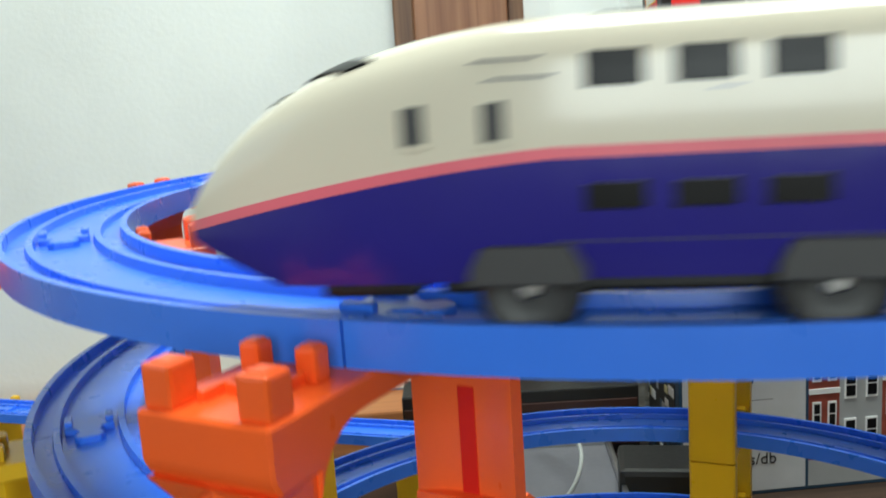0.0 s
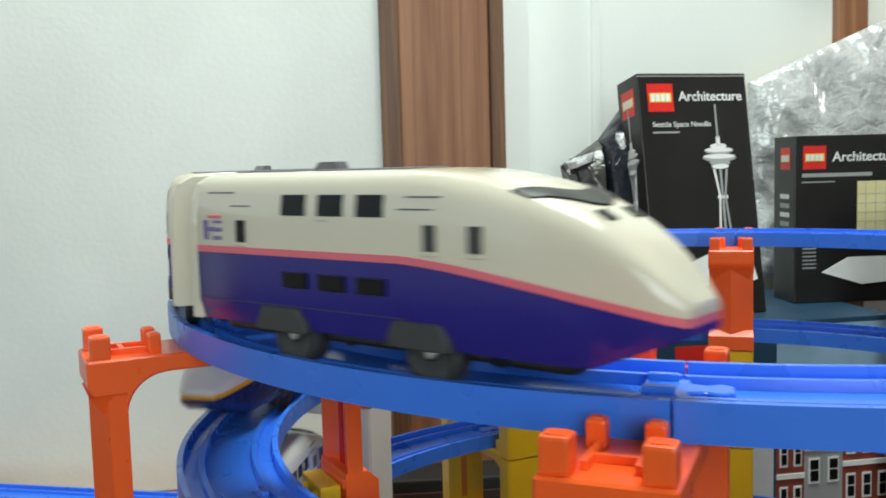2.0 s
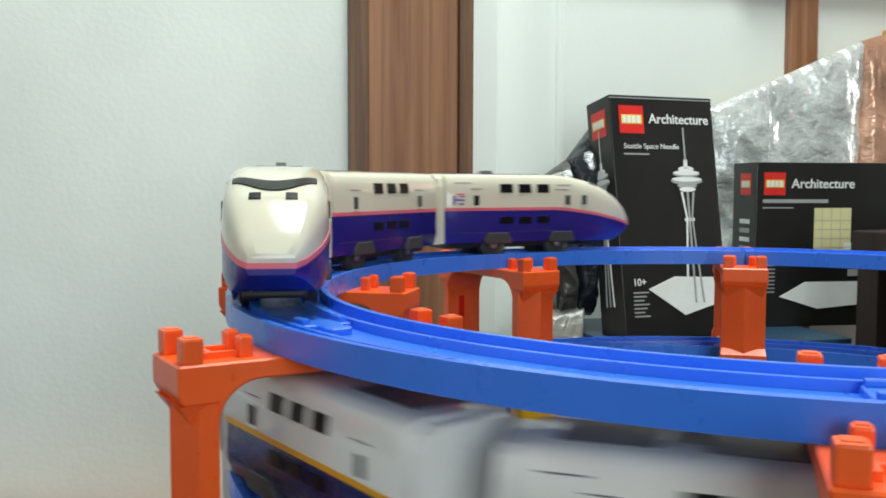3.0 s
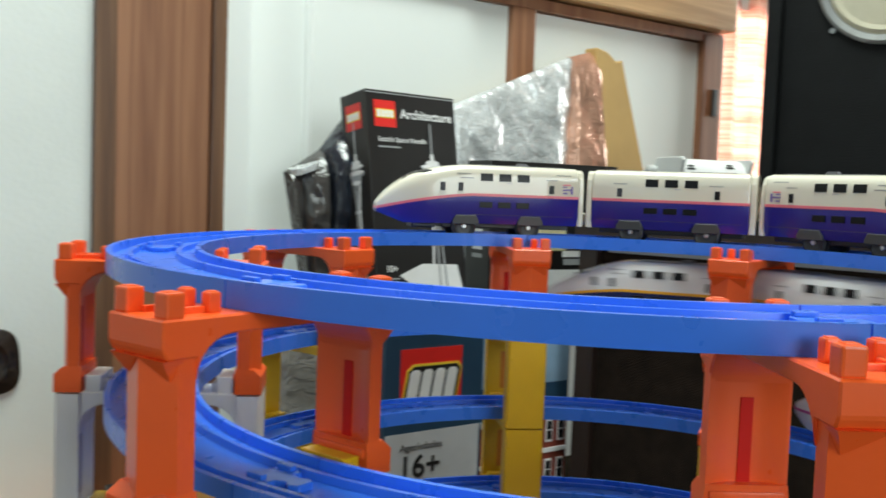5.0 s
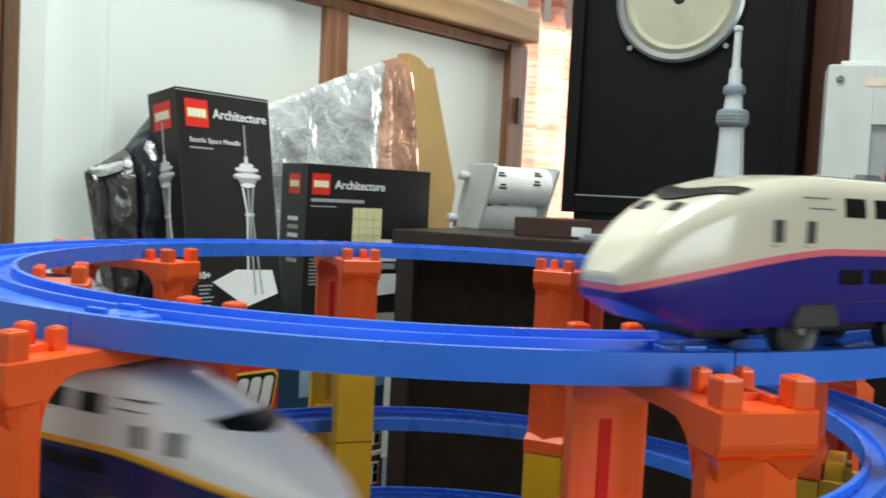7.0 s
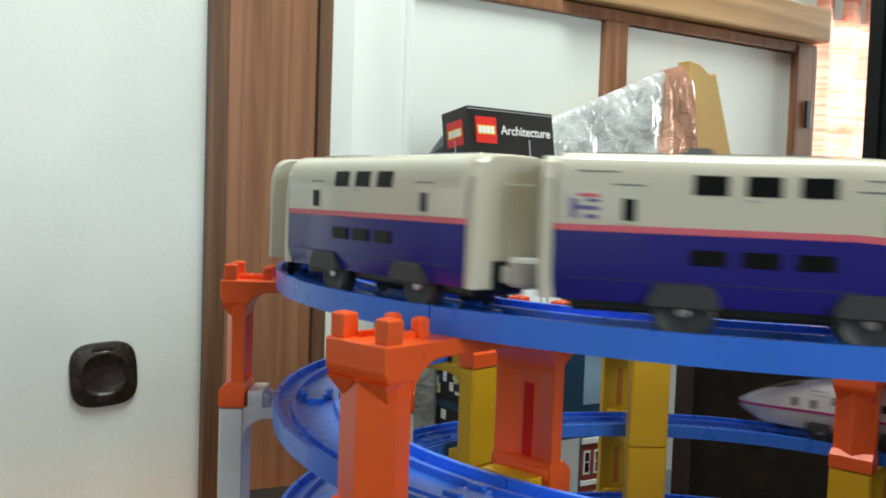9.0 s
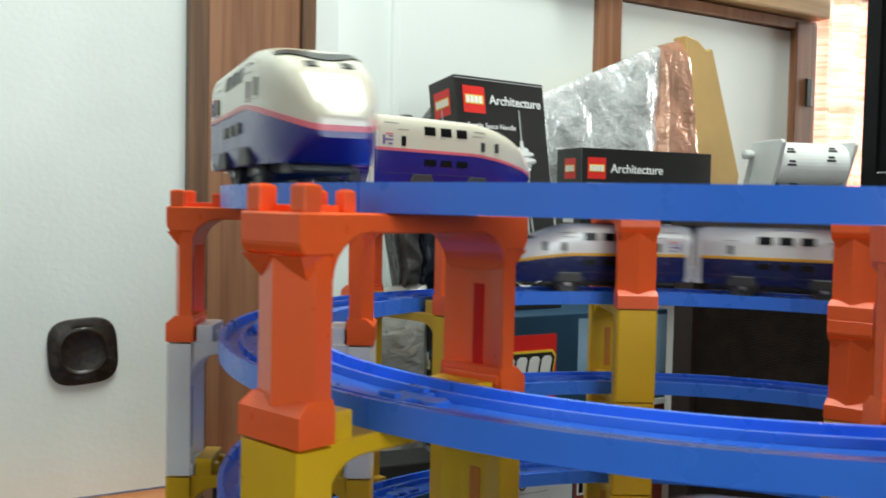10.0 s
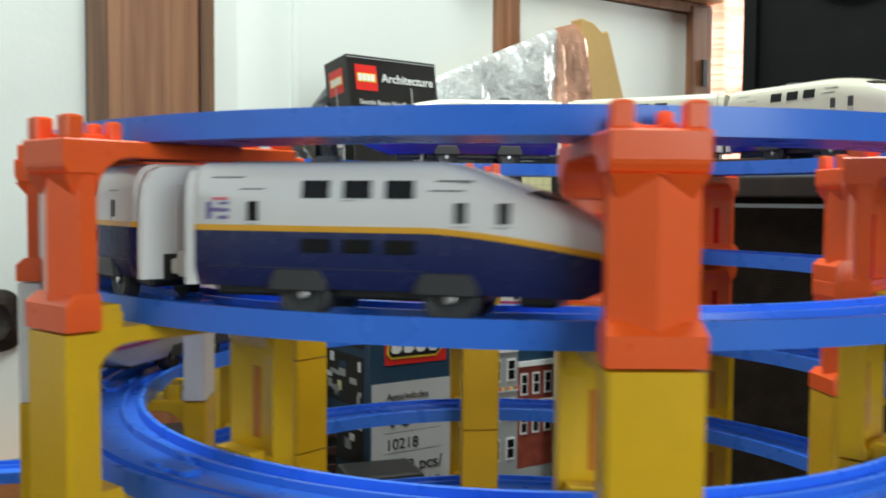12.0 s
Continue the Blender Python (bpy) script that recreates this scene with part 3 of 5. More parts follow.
def car_sections(nose, length, H, S, wedge):
    """(x, half width, roof, bottom, stripe) along a car; x runs from the coupling end to the nose."""
    B = 0.0068
    out = [(0.0, CAR_W * 0.95, H - 0.0012, B, S, BELL), (0.0012, CAR_W, H, B, S, BELL)]
    if not nose:
        return out + [(length - 0.0012, CAR_W, H, B, S, BELL), (length, CAR_W * 0.95, H - 0.0012, B, S, BELL)]
    flat, n = 0.076, 18
    out += [(0.03, CAR_W, H, B, S, BELL), (flat - 0.012, CAR_W, H, B, S, BELL)]
    for i in range(n + 1):
        f = i / n
        x = flat + (length - flat) * f
        roof = nose_roof(f, H, wedge)
        stripe = nose_stripe(f, S)
        bottom = B - 0.001 * f + 0.0072 * max(f - 0.72, 0) / 0.28
        width = CAR_W * (1 - 0.55 * max(f - 0.15, 0) ** 3 / 0.85 ** 3) * (1.0 if f < 0.96 else 0.88)
        out.append((x, width, roof, bottom, stripe, nose_bell(f, wedge)))
    return out


def shell(sections, lo, hi, arch=9):
    """Skin of a car between two of its lines: bottom, stripe_low, stripe_high, roof."""
    bm, rows = bmesh.new(), []
    for x, w, top, bot, st, bell in sections:
        line = {"bottom": bot, "stripe_low": st - 0.0009, "stripe_high": st + 0.0009}
        if hi == "roof":
            z0 = line[lo]
            half = []
            for i in range(arch + 1):
                a = math.pi / 2 * i / arch
                half.append((w * math.cos(a) ** bell, z0 + (top - z0) * math.sin(a) ** CROWN))
            pts = half + [(-y, z) for y, z in half[-2::-1]]
        else:
            out = 0.00025 if lo == "stripe_low" else 0.0
            tuck = 0.90 if lo == "bottom" else 1.0
            mid = line[lo] + (line[hi] - line[lo]) * 0.3
            right = [(w * tuck + out, line[lo]), (w + out, mid), (w + out, line[hi])]
            pts = right + [(-y, z) for y, z in right[::-1]]
        rows.append([bm.verts.new((x, y, z)) for y, z in pts])
    for a, b in zip(rows, rows[1:]):
        for j in range(len(a) - 1):
            bm.faces.new((a[j], a[j + 1], b[j + 1], b[j]))
        if lo == "bottom":
            bm.faces.new((a[-1], a[0], b[0], b[-1]))
    bm.faces.new(rows[0])
    bm.faces.new(rows[-1])
    bmesh.ops.recalc_face_normals(bm, faces=bm.faces[:])
    return bm


def side_box(x0, x1, z0, z1, side, y, depth=0.0006):
    return cube(x0, x1, min(side * (y - 0.002), side * (y + depth)), max(side * (y - 0.002), side * (y + depth)), z0, z1, 0.0002)


def side_y(z, H, S):
    """Half the width of a car's upper body at a height."""
    k = max(0.0, min(1.0, (z - S - 0.0009) / (H - S - 0.0009))) ** (1 / CROWN)
    return CAR_W * (1 - k * k) ** (BELL / 2)


def side_pane(x0, x1, z0, z1, side, H, S, lift=0.0003):
    """A window that follows the slope of the upper body."""
    zm = (z0 + z1) / 2
    rim = [(side * (side_y(z, H, S) + lift), z) for z in (z0, zm, z1)]
    return prism([(side * 0.0150, z0)] + rim + [(side * 0.0150, z1)], x0, x1, "x")


def build_car(kind, style, m):
    """style: upper, stripe and lower paints, the words for the label, and the heights of roof and stripe."""
    upper, stripe, lower, words, H, S, NOSE_L, wedge = style
    nose, tall = kind != "middle", H > 0.042
    L = NOSE_L if nose else MID_L
    ob = thing("train_car", m, f"{words} toy train {'end car with long nose' if nose else 'middle car'}", "toy train", "cars of the trains")
    sec = car_sections(nose, L, H, S, wedge)
    body = part("upper_body", shell(sec, "stripe_high", "roof"), upper, ob, smooth=True)
    part("stripe", shell(sec, "stripe_low", "stripe_high"), stripe, ob)
    low = part("lower_body", shell(sec, "bottom", "stripe_low"), lower, ob, smooth=True)
    y = CAR_W
    x0 = 0.0365 if nose else 0.0335
    count, pitch = (3, 0.0131) if tall else (4, 0.0100)
    for side in (-1, 1):
        # flat dark panes paint the shade inside the toy's open windows
        for i in range(count):
            z1 = H - 0.0058 if tall else H - 0.0105
            part("window", side_pane(x0 + pitch * i, x0 + pitch * i + pitch * 0.66, z1 - 0.0052, z1, side, H, S), DARK_WIN, body)
            if tall:
                part("window", side_box(x0 + pitch * i, x0 + pitch * i + 0.0090, 0.0178, 0.0218, side, y + 0.0001), DARK_WIN, low)
        for x in ((0.0185, 0.0835, 0.0960) if nose else (0.0190, 0.0840)):
            part("door_window", side_pane(x, x + 0.0034, S + 0.0022, S + 0.0080, side, H, S), DARK_WIN if x < 0.03 else BOGIE, body)
            part("door_step", side_box(x - 0.0006, x + 0.0040, S + 0.0012, S + 0.0019, side, y + 0.0001), upper, body)
        for x, w, z in ((0.016, 0.008, 0.0115), (0.078, 0.010, 0.0140), (0.076, 0.010, 0.0112), (0.006, 0.011, 0.0150), (0.049, 0.004, 0.0082)) if nose else ((0.017, 0.009, 0.0110), (0.081, 0.009, 0.0110), (0.045, 0.004, 0.0082)):
            part("seam", side_pane(x, x + w, S + z, S + z + 0.0004, side, H, S, 0.0001), ROOF_GREY if z > 0.009 else GREY_BODY, body)
        part("skirt_seam", side_box(0.004, L * (0.55 if nose else 0.96), 0.0128, 0.0131, side, y - 0.0002, 0.0003), BOGIE, low)
        if nose:
            em = part("emblem", side_box(0.0046, 0.0062, S + 0.0025, S + 0.0078, side, y - 0.0002), EMBLEM, body, "faded violet emblem")
            for dx, z0, z1 in ((0.0028, 0.0048, 0.0060), (0.0052, 0.0025, 0.0036), (0.0056, 0.0048, 0.0058), (0.0056, 0.0070, 0.0078)):
                part("emblem_stroke", side_box(0.0046 + dx - 0.0012, 0.0046 + dx + 0.0020, S + z0, S + z1, side, y - 0.0002), EMBLEM, em)
            part("emblem_stroke", side_box(0.0066, 0.0120, S + 0.0083, S + 0.0092, side, y - 0.0003), PINK, em)
    if nose:
        # windscreen panes and lamps follow the sloping nose
        span = L - 0.076

        def on_nose(x, yy, lift):
            f = (x - 0.076) / span
            top, st = nose_roof(f, H, wedge), nose_stripe(f, S) + 0.0009
            w = CAR_W * (1 - 0.55 * max(f - 0.15, 0) ** 3 / 0.85 ** 3)
            c = min((abs(yy) / w) ** (1 / nose_bell(f, wedge)), 1)
            return (x, yy, st + (top - st) * (1 - c * c) ** (CROWN / 2) + lift)

        def nose_patch(xa, xb, ya, yb):
            bm, rows = bmesh.new(), []
            for k in range(5):
                rows.append([bm.verts.new(on_nose(xa + (xb - xa) * k / 4, ya + (yb - ya) * i / 6, 0.0004)) for i in range(7)])
            for a, b in zip(rows, rows[1:]):
                for i in range(6):
                    bm.faces.new((a[i], a[i + 1], b[i + 1], b[i]))
            bmesh.ops.recalc_face_normals(bm, faces=bm.faces[:])
            bmesh.ops.solidify(bm, geom=bm.faces[:], thickness=0.0006)
            return bm

        # one dark wrap-round pane, swept back at its ends; the silver train has a deep black one
        x_a, x_b, half_w = (L - 0.0295, L - 0.0215, 0.0116) if tall and wedge else (L - 0.0280, L - 0.0212, 0.0140) if tall else (L - 0.0430, L - 0.0165, 0.0120)
        bm, rows = bmesh.new(), []
        for k in range(7):
            rows.append([])
            for i in range(13):
                q = i / 6 - 1
                pinch = 1 - (0.55 if wedge else 0.25) * q * q
                mid = (x_a + x_b) / 2 - (0.0050 if wedge else 0.0095) * q * q
                rows[-1].append(bm.verts.new(on_nose(mid + (x_b - x_a) * (k / 6 - 0.5) * pinch, half_w * q, 0.0005)))
        for p_row, q_row in zip(rows, rows[1:]):
            for i in range(12):
                bm.faces.new((p_row[i], p_row[i + 1], q_row[i + 1], q_row[i]))
        bmesh.ops.recalc_face_normals(bm, faces=bm.faces[:])
        bmesh.ops.solidify(bm, geom=bm.faces[:], thickness=0.0007)
        part("windscreen", bm, DARK_WIN, body, "", None, True)
        for k in () if wedge else (-1, 1):
            part("headlight", nose_patch(L - 0.0200, L - 0.0168, k * 0.0058 - 0.0019, k * 0.0058 + 0.0019), DARK_WIN, body)
        bm = cube(0.100, L - 0.024, -0.0105, 0.0105, 0.0030, 0.0072, 0.0012)
        part("front_skirt", bm, BLACK, ob)
    # roof gear
    for a, b in (((0.008, 0.030), (0.040, 0.070)) if nose else ((0.010, 0.040), (0.066, 0.096))) if tall else (((0.003, 0.074),) if nose else ((0.004, 0.101),)):
        part("roof_panel", cube(a, b, -0.0088, 0.0088, H - 0.0012, H + 0.0003, 0.0005), ROOF_GREY, body)
    if nose:
        part("roof_fin", prism([(0.030, H - 0.001), (0.034, H + 0.0022), (0.040, H + 0.0022), (0.042, H - 0.001)], -0.002, 0.002, "y"), ROOF_GREY, body)
    # chassis, bogie covers, wheels
    part("chassis", cube(0.004, L - (0.045 if nose else 0.004), -0.0110, 0.0110, 0.0034, 0.0085, 0.001), BLACK, ob)
    for xc in ((0.0350, 0.0810) if nose else (0.0270, 0.0780)):
        for k in (-1, 1):
            cover = prism([(xc - 0.0092, 0.0062), (xc - 0.0092, 0.0086), (xc - 0.0070, 0.0126), (xc + 0.0070, 0.0126), (xc + 0.0092, 0.0086), (xc + 0.0092, 0.0062)], min(k * 0.0150, k * 0.0190), max(k * 0.0150, k * 0.0190), "y", 0.0004)
            part("bogie_cover", cover, BOGIE, ob)
            wh = part("wheel", lathe([(0.0060, -0.0030), (0.0084, -0.0026), (0.0084, 0.0014), (0.0070, 0.0022), (0.0062, 0.0016), (0.0030, 0.0016)], 24, m=pose(xc, k * 0.0118, 0.0047, -90 * k, 0, 0)), TYRE, ob, smooth=True)
            part("hub", lathe([(0.0018, -0.0010), (0.0018, 0.0022), (0.0012, 0.0026)], 10, m=pose(xc, k * 0.0118, 0.0047, -90 * k, 0, 0)), STEEL, wh)
    if nose:
        bm = cube(-0.0120, 0.004, -0.0030, 0.0030, 0.0092, 0.0122, 0.0006)
        lathe([(0.0024, 0.0078), (0.0048, 0.0078), (0.0054, 0.0090), (0.0054, 0.0150), (0.0046, 0.0162), (0.0024, 0.0162)], 20, bm, pose(-0.0110, 0, 0))
        box(bm, -0.0175, -0.0140, -0.0036, 0.0036, 0.0086, 0.0136, 0.0008)
        part("coupler", bm, COUPLER, ob)
    # pale end caps
    for x0, x1 in (((-0.0042, 0.0002),) if nose else ((-0.0042, 0.0002), (L - 0.0002, L + 0.0042))):
        rows = []
        bm = bmesh.new()
        for x, k in ((x0, 0.90), (x0 + 0.0010, 0.96), (x1 - 0.0010, 0.96), (x1, 0.90)):
            pts = [(CAR_W * k, 0.0068)] + [(CAR_W * k * math.cos(a) ** BELL, 0.020 + (H - 0.0008 - 0.020) * math.sin(a) ** 0.5) for a in (0, 0.25, 0.6, 1.0, 1.35, math.pi / 2 - 0.0001)]
            pts += [(-p, q) for p, q in pts[::-1]]
            rows.append([bm.verts.new((x, p, q)) for p, q in pts])
        n = len(rows[0])
        for a, b in zip(rows, rows[1:]):
            for j in range(n):
                bm.faces.new((a[j], a[(j + 1) % n], b[(j + 1) % n], b[j]))
        bm.faces.new(rows[0])
        bm.faces.new(rows[-1])
        bmesh.ops.recalc_face_normals(bm, faces=bm.faces[:])
        part("end_cap", bm, upper, ob)
        xo = x0 if x0 < 0 else x1
        # raised black block paints the shade of the cut-out round the coupler
        part("pocket_shade", cube(xo - 0.0005, xo + 0.0005, -0.0100, 0.0100, 0.0062, 0.0150, 0.0003), BLACK, ob)
        part("gangway", cube(xo - 0.0007, xo + 0.0007, -0.0060, 0.0060, 0.0158, 0.0380, 0.0005), upper, ob)
    return ob


STYLES = {
    "upper": (CREAM, PINK, VIOLET, "cream and violet-blue pink-striped", 0.0470, 0.0265, 0.141, False),
    "second": (SNOW, AMBER, NAVY, "white and navy amber-striped", 0.0448, 0.0247, 0.136, True),
    "third": (SNOW, MAGENTA, SILVER, "white and silver magenta-striped", 0.0410, 0.0190, 0.139, True),
}


def build_train(style):
    return [build_car(k, STYLES[style], pose(0, 0, 0)) for k in ("end", "middle", "end")]


def car_pose(angle, z, flip, length):
    """The origin is the coupling end; the body is tangent to the ring midway between its wheels."""
    a = radians(angle)
    c = Vector(((R - 0.0012) * math.cos(a), (R - 0.0012) * math.sin(a), z))
    return Matrix.Translation(c) @ pose(0, 0, 0, 0, 0, angle + (90 if flip > 0 else -90)) @ Matrix.Translation((-length, 0, 0))


def curve(points):
    ts, vs = zip(*points)
    return lambda t: float(np.interp(t, ts, vs))


# angle of the middle car's centre, in degrees, through the clip
UPPER = curve([(0.0, -41.3), (0.5, -67.6), (1.0, -92.7), (1.5, -118.6), (2.0, -145.0), (2.5, -167.7), (4.5, -270.0), (5.0, -298.5), (5.5, -326.3), (6.0, -353.0), (6.5, -378.0), (8.5, -477.5), (9.0, -504.3), (9.5, -529.0), (10.0, -554.5), (10.5, -582.0), (11.0, -610.3), (11.5, -636.4), (12.0, -664.3)])
SECOND = curve([(0.0, -368.0), (2.5, -170.5), (5.5, 69.0), (6.5, 149.0), (8.5, 310.0), (10.5, 458.0), (11.0, 498.0), (11.5, 534.0), (12.0, 574.1)])
THIRD = curve([(0.0, 22.0 + 369.0), (4.5, 22.0), (9.0, -347.0), (11.0, -512.0), (11.5, -555.0), (12.0, -595.0)])


def motions():
    for cars, at, z in ((TRAIN_UPPER, UPPER, 0.0), (TRAIN_SECOND, SECOND, -STEP), (TRAIN_THIRD, THIRD, -2 * STEP)):
        arc = 19.4 + math.degrees(math.atan(0.058 / R))
        for car, off, flip, length in zip(cars, (arc, 0.0, -arc), (1, 1, -1), (0.058, MID_L / 2, 0.058)):
            walk(car, [(i / 10, car_pose(at(i / 10) + off, z, flip, length)) for i in range(121)])


build_room()
build_door_pull()
TRAIN_UPPER, TRAIN_SECOND, TRAIN_THIRD = build_train("upper"), build_train("second"), build_train("third")
build_rails()
build_piers()


# ---- things behind the tower ----
def card_box(name, m, w, d, h, mat, label, low=0.0, category="box"):
    """A card box: x along its face, y into its depth, origin at the lower front left corner."""
    ob = thing(name, m, label, category)
    part("carton", cube(0, w, 0, d, -low, h, 0.0012), mat, ob)
    return ob


def print_on(ob, name, x0, x1, z0, z1, mat, lift=0.0, label=""):
    return part(name, cube(x0, x1, -0.0004 - lift, 0.0006, z0, z1), mat, ob, label)


FACE = pose(0, 0, 0, 90, 0, 0)


def words(ob, s, x, z, size, mat, bold=0.0, lift=0.0):
    return text(s, size, mat, ob, pose(x, -0.0007 - lift, z, 90, 0, 0), bold=bold)


def logo(ob, x, z, s, side=False):
    """A red square with pale rounded strokes in it."""
    def put(name, x0, x1, z0, z1, mat, lift):
        if side:
            return part(name, cube(-0.0004 - lift, 0.0006, x0, x1, z0, z1), mat, ob)
        return print_on(ob, name, x0, x1, z0, z1, mat, lift)
    put("red_square", x, x + s, z, z + s, RED, 0.0)
    put("emblem_ground", x + s * 0.08, x + s * 0.92, z + s * 0.33, z + s * 0.67, YEL_P, 0.0003)
    for i in range(4):
        a = x + s * (0.12 + 0.195 * i)
        put("emblem_stroke", a, a + s * 0.15, z + s * 0.37, z + s * 0.63, WHITE, 0.0006)


def build_needle_box():
    # leans back against the panels
    ob = card_box("tower_kit_box", pose(-0.085, 0.526, -0.0995, 0, 0, 34) @ pose(0, 0, 0, -9.5, 0, 0), 0.125, 0.047, 0.237, BOXBLACK, "tall black card box with a white tower printed on it", 0.0148)
    logo(ob, 0.010, 0.197, 0.029)
    words(ob, "Architecture", 0.045, 0.208, 0.0142, WHITE, 0.0002)
    words(ob, "Seattle Space Needle", 0.013, 0.181, 0.0078, WHITE)
    print_on(ob, "small_print", 0.013, 0.043, 0.1745, 0.1762, GREYP)
    logo(ob, 0.010, 0.196, 0.028, True)
    # printed tower: mast, saucer, waist, legs
    def tower(side, cx, k):
        def put(x0, x1, z0, z1, mat):
            if side:
                part("printed_tower", cube(-0.0008, 0.0006, cx + x0 * k, cx + x1 * k, z0, z1), mat, ob)
            else:
                print_on(ob, "printed_tower", cx + x0 * k, cx + x1 * k, z0, z1, mat, 0.0003)
        put(-0.0009, 0.0009, 0.168, 0.204, GREYP)
        put(-0.0022, 0.0022, 0.160, 0.170, WHITE)
        def disc(half, z, tall, mat, lift):
            pts = [(cx + k * half * math.cos(i * math.pi / 10), z + tall * math.sin(i * math.pi / 10)) for i in range(20)]
            part("printed_tower", prism(pts, -0.0006 - lift, 0.0004, "x" if side else "y"), mat, ob)
        disc(0.0095, 0.1600, 0.0030, WHITE, 0.0001)
        disc(0.0165, 0.1550, 0.0036, GREYP, 0.0002)
        disc(0.0160, 0.1560, 0.0026, WHITE, 0.0003)
        disc(0.0195, 0.1475, 0.0040, GREYP, 0.0002)
        disc(0.0185, 0.1492, 0.0026, WHITE, 0.0003)
        disc(0.0120, 0.1425, 0.0034, GREYP, 0.0004)
        disc(0.0100, 0.1385, 0.0026, WHITE, 0.0005)
        for s in (-1, 1):
            bm = bmesh.new()
            pts = [(cx + s * 0.0085 * k, 0.136), (cx + s * 0.0060 * k, 0.136), (cx + s * 0.0022 * k, 0.108), (cx + s * 0.0085 * k, 0.020), (cx + s * 0.0110 * k, 0.020), (cx + s * 0.0040 * k, 0.108)]
            if side:
                prism(pts, -0.0008, 0.0004, "x", 0, bm)
            else:
                prism(pts, -0.0008, 0.0004, "y", 0, bm)
            part("printed_leg", bm, WHITE if s < 0 else GREYP, ob)
        put(-0.0012, 0.0012, 0.020, 0.136, GREYP)
        put(-0.0060, 0.0060, 0.1050, 0.1085, WHITE)
    tower(False, 0.086, 1.0)
    tower(True, 0.025, 0.75)
    prism_pts = [(0.030, 0.036), (0.062, 0.048), (0.112, 0.046), (0.118, 0.020), (0.072, 0.008)]
    part("printed_plinth", prism(prism_pts, -0.0006, 0.0004, "y"), WHITE, ob)
    words(ob, "10+", 0.012, 0.040, 0.010, WHITE, 0.0002)
    for i in range(7):
        print_on(ob, "small_print", 0.012, 0.012 + 0.018 - 0.003 * (i % 3), 0.032 - 0.0040 * i, 0.0335 - 0.0040 * i, GREYP)
    print_on(ob, "top_edge", 0.0, 0.125, 0.2335, 0.2345, GREYP)


def build_museum_box():
    ob = card_box("museum_kit_box", pose(0.048, 0.655, -0.1010, 0, 0, 22), 0.190, 0.055, 0.168, BOXBLACK, "black card box with a pale printed building standing behind the tower", 0.0135)
    logo(ob, 0.009, 0.132, 0.025)
    logo(ob, 0.012, 0.132, 0.024, True)
    words(ob, "Architecture", 0.041, 0.140, 0.0145, WHITE, 0.0002)
    print_on(ob, "title_bar", 0.008, 0.085, 0.1235, 0.1275, GREYP)
    print_on(ob, "small_print", 0.008, 0.044, 0.1175, 0.1188, GREYP)
    print_on(ob, "printed_tower_block", 0.069, 0.113, 0.060, 0.118, TAN_P, 0.0002)
    for i in range(5):
        print_on(ob, "printed_line", 0.069, 0.113, 0.064 + 0.010 * i, 0.0645 + 0.010 * i, GREYP, 0.0004)
    for i in range(3):
        print_on(ob, "printed_line", 0.078 + 0.011 * i, 0.0785 + 0.011 * i, 0.060, 0.118, GREYP, 0.0004)
    for i, (w, z) in enumerate(((0.019, 0.072), (0.017, 0.062), (0.015, 0.052), (0.013, 0.042))):
        print_on(ob, "printed_ring", 0.124 - w, 0.124 + w, z, z + 0.0075, WHITE if i % 2 == 0 else GREYP, 0.0003)
    part("printed_plinth", prism([(0.030, 0.020), (0.060, 0.036), (0.148, 0.036), (0.148, 0.012), (0.075, 0.006)], -0.0009, 0.0004, "y"), WHITE, ob)
    words(ob, "10+", 0.009, 0.062, 0.009, WHITE)
    for i in range(8):
        print_on(ob, "small_print", 0.009, 0.024, 0.054 - 0.0042 * i, 0.0553 - 0.0042 * i, GREYP)
    for i in range(6):
        part("printed_ring", cube(-0.0008, 0.0006, 0.014, 0.036, 0.050 + 0.010 * i, 0.055 + 0.010 * i), WHITE if i % 2 else GREYP, ob)


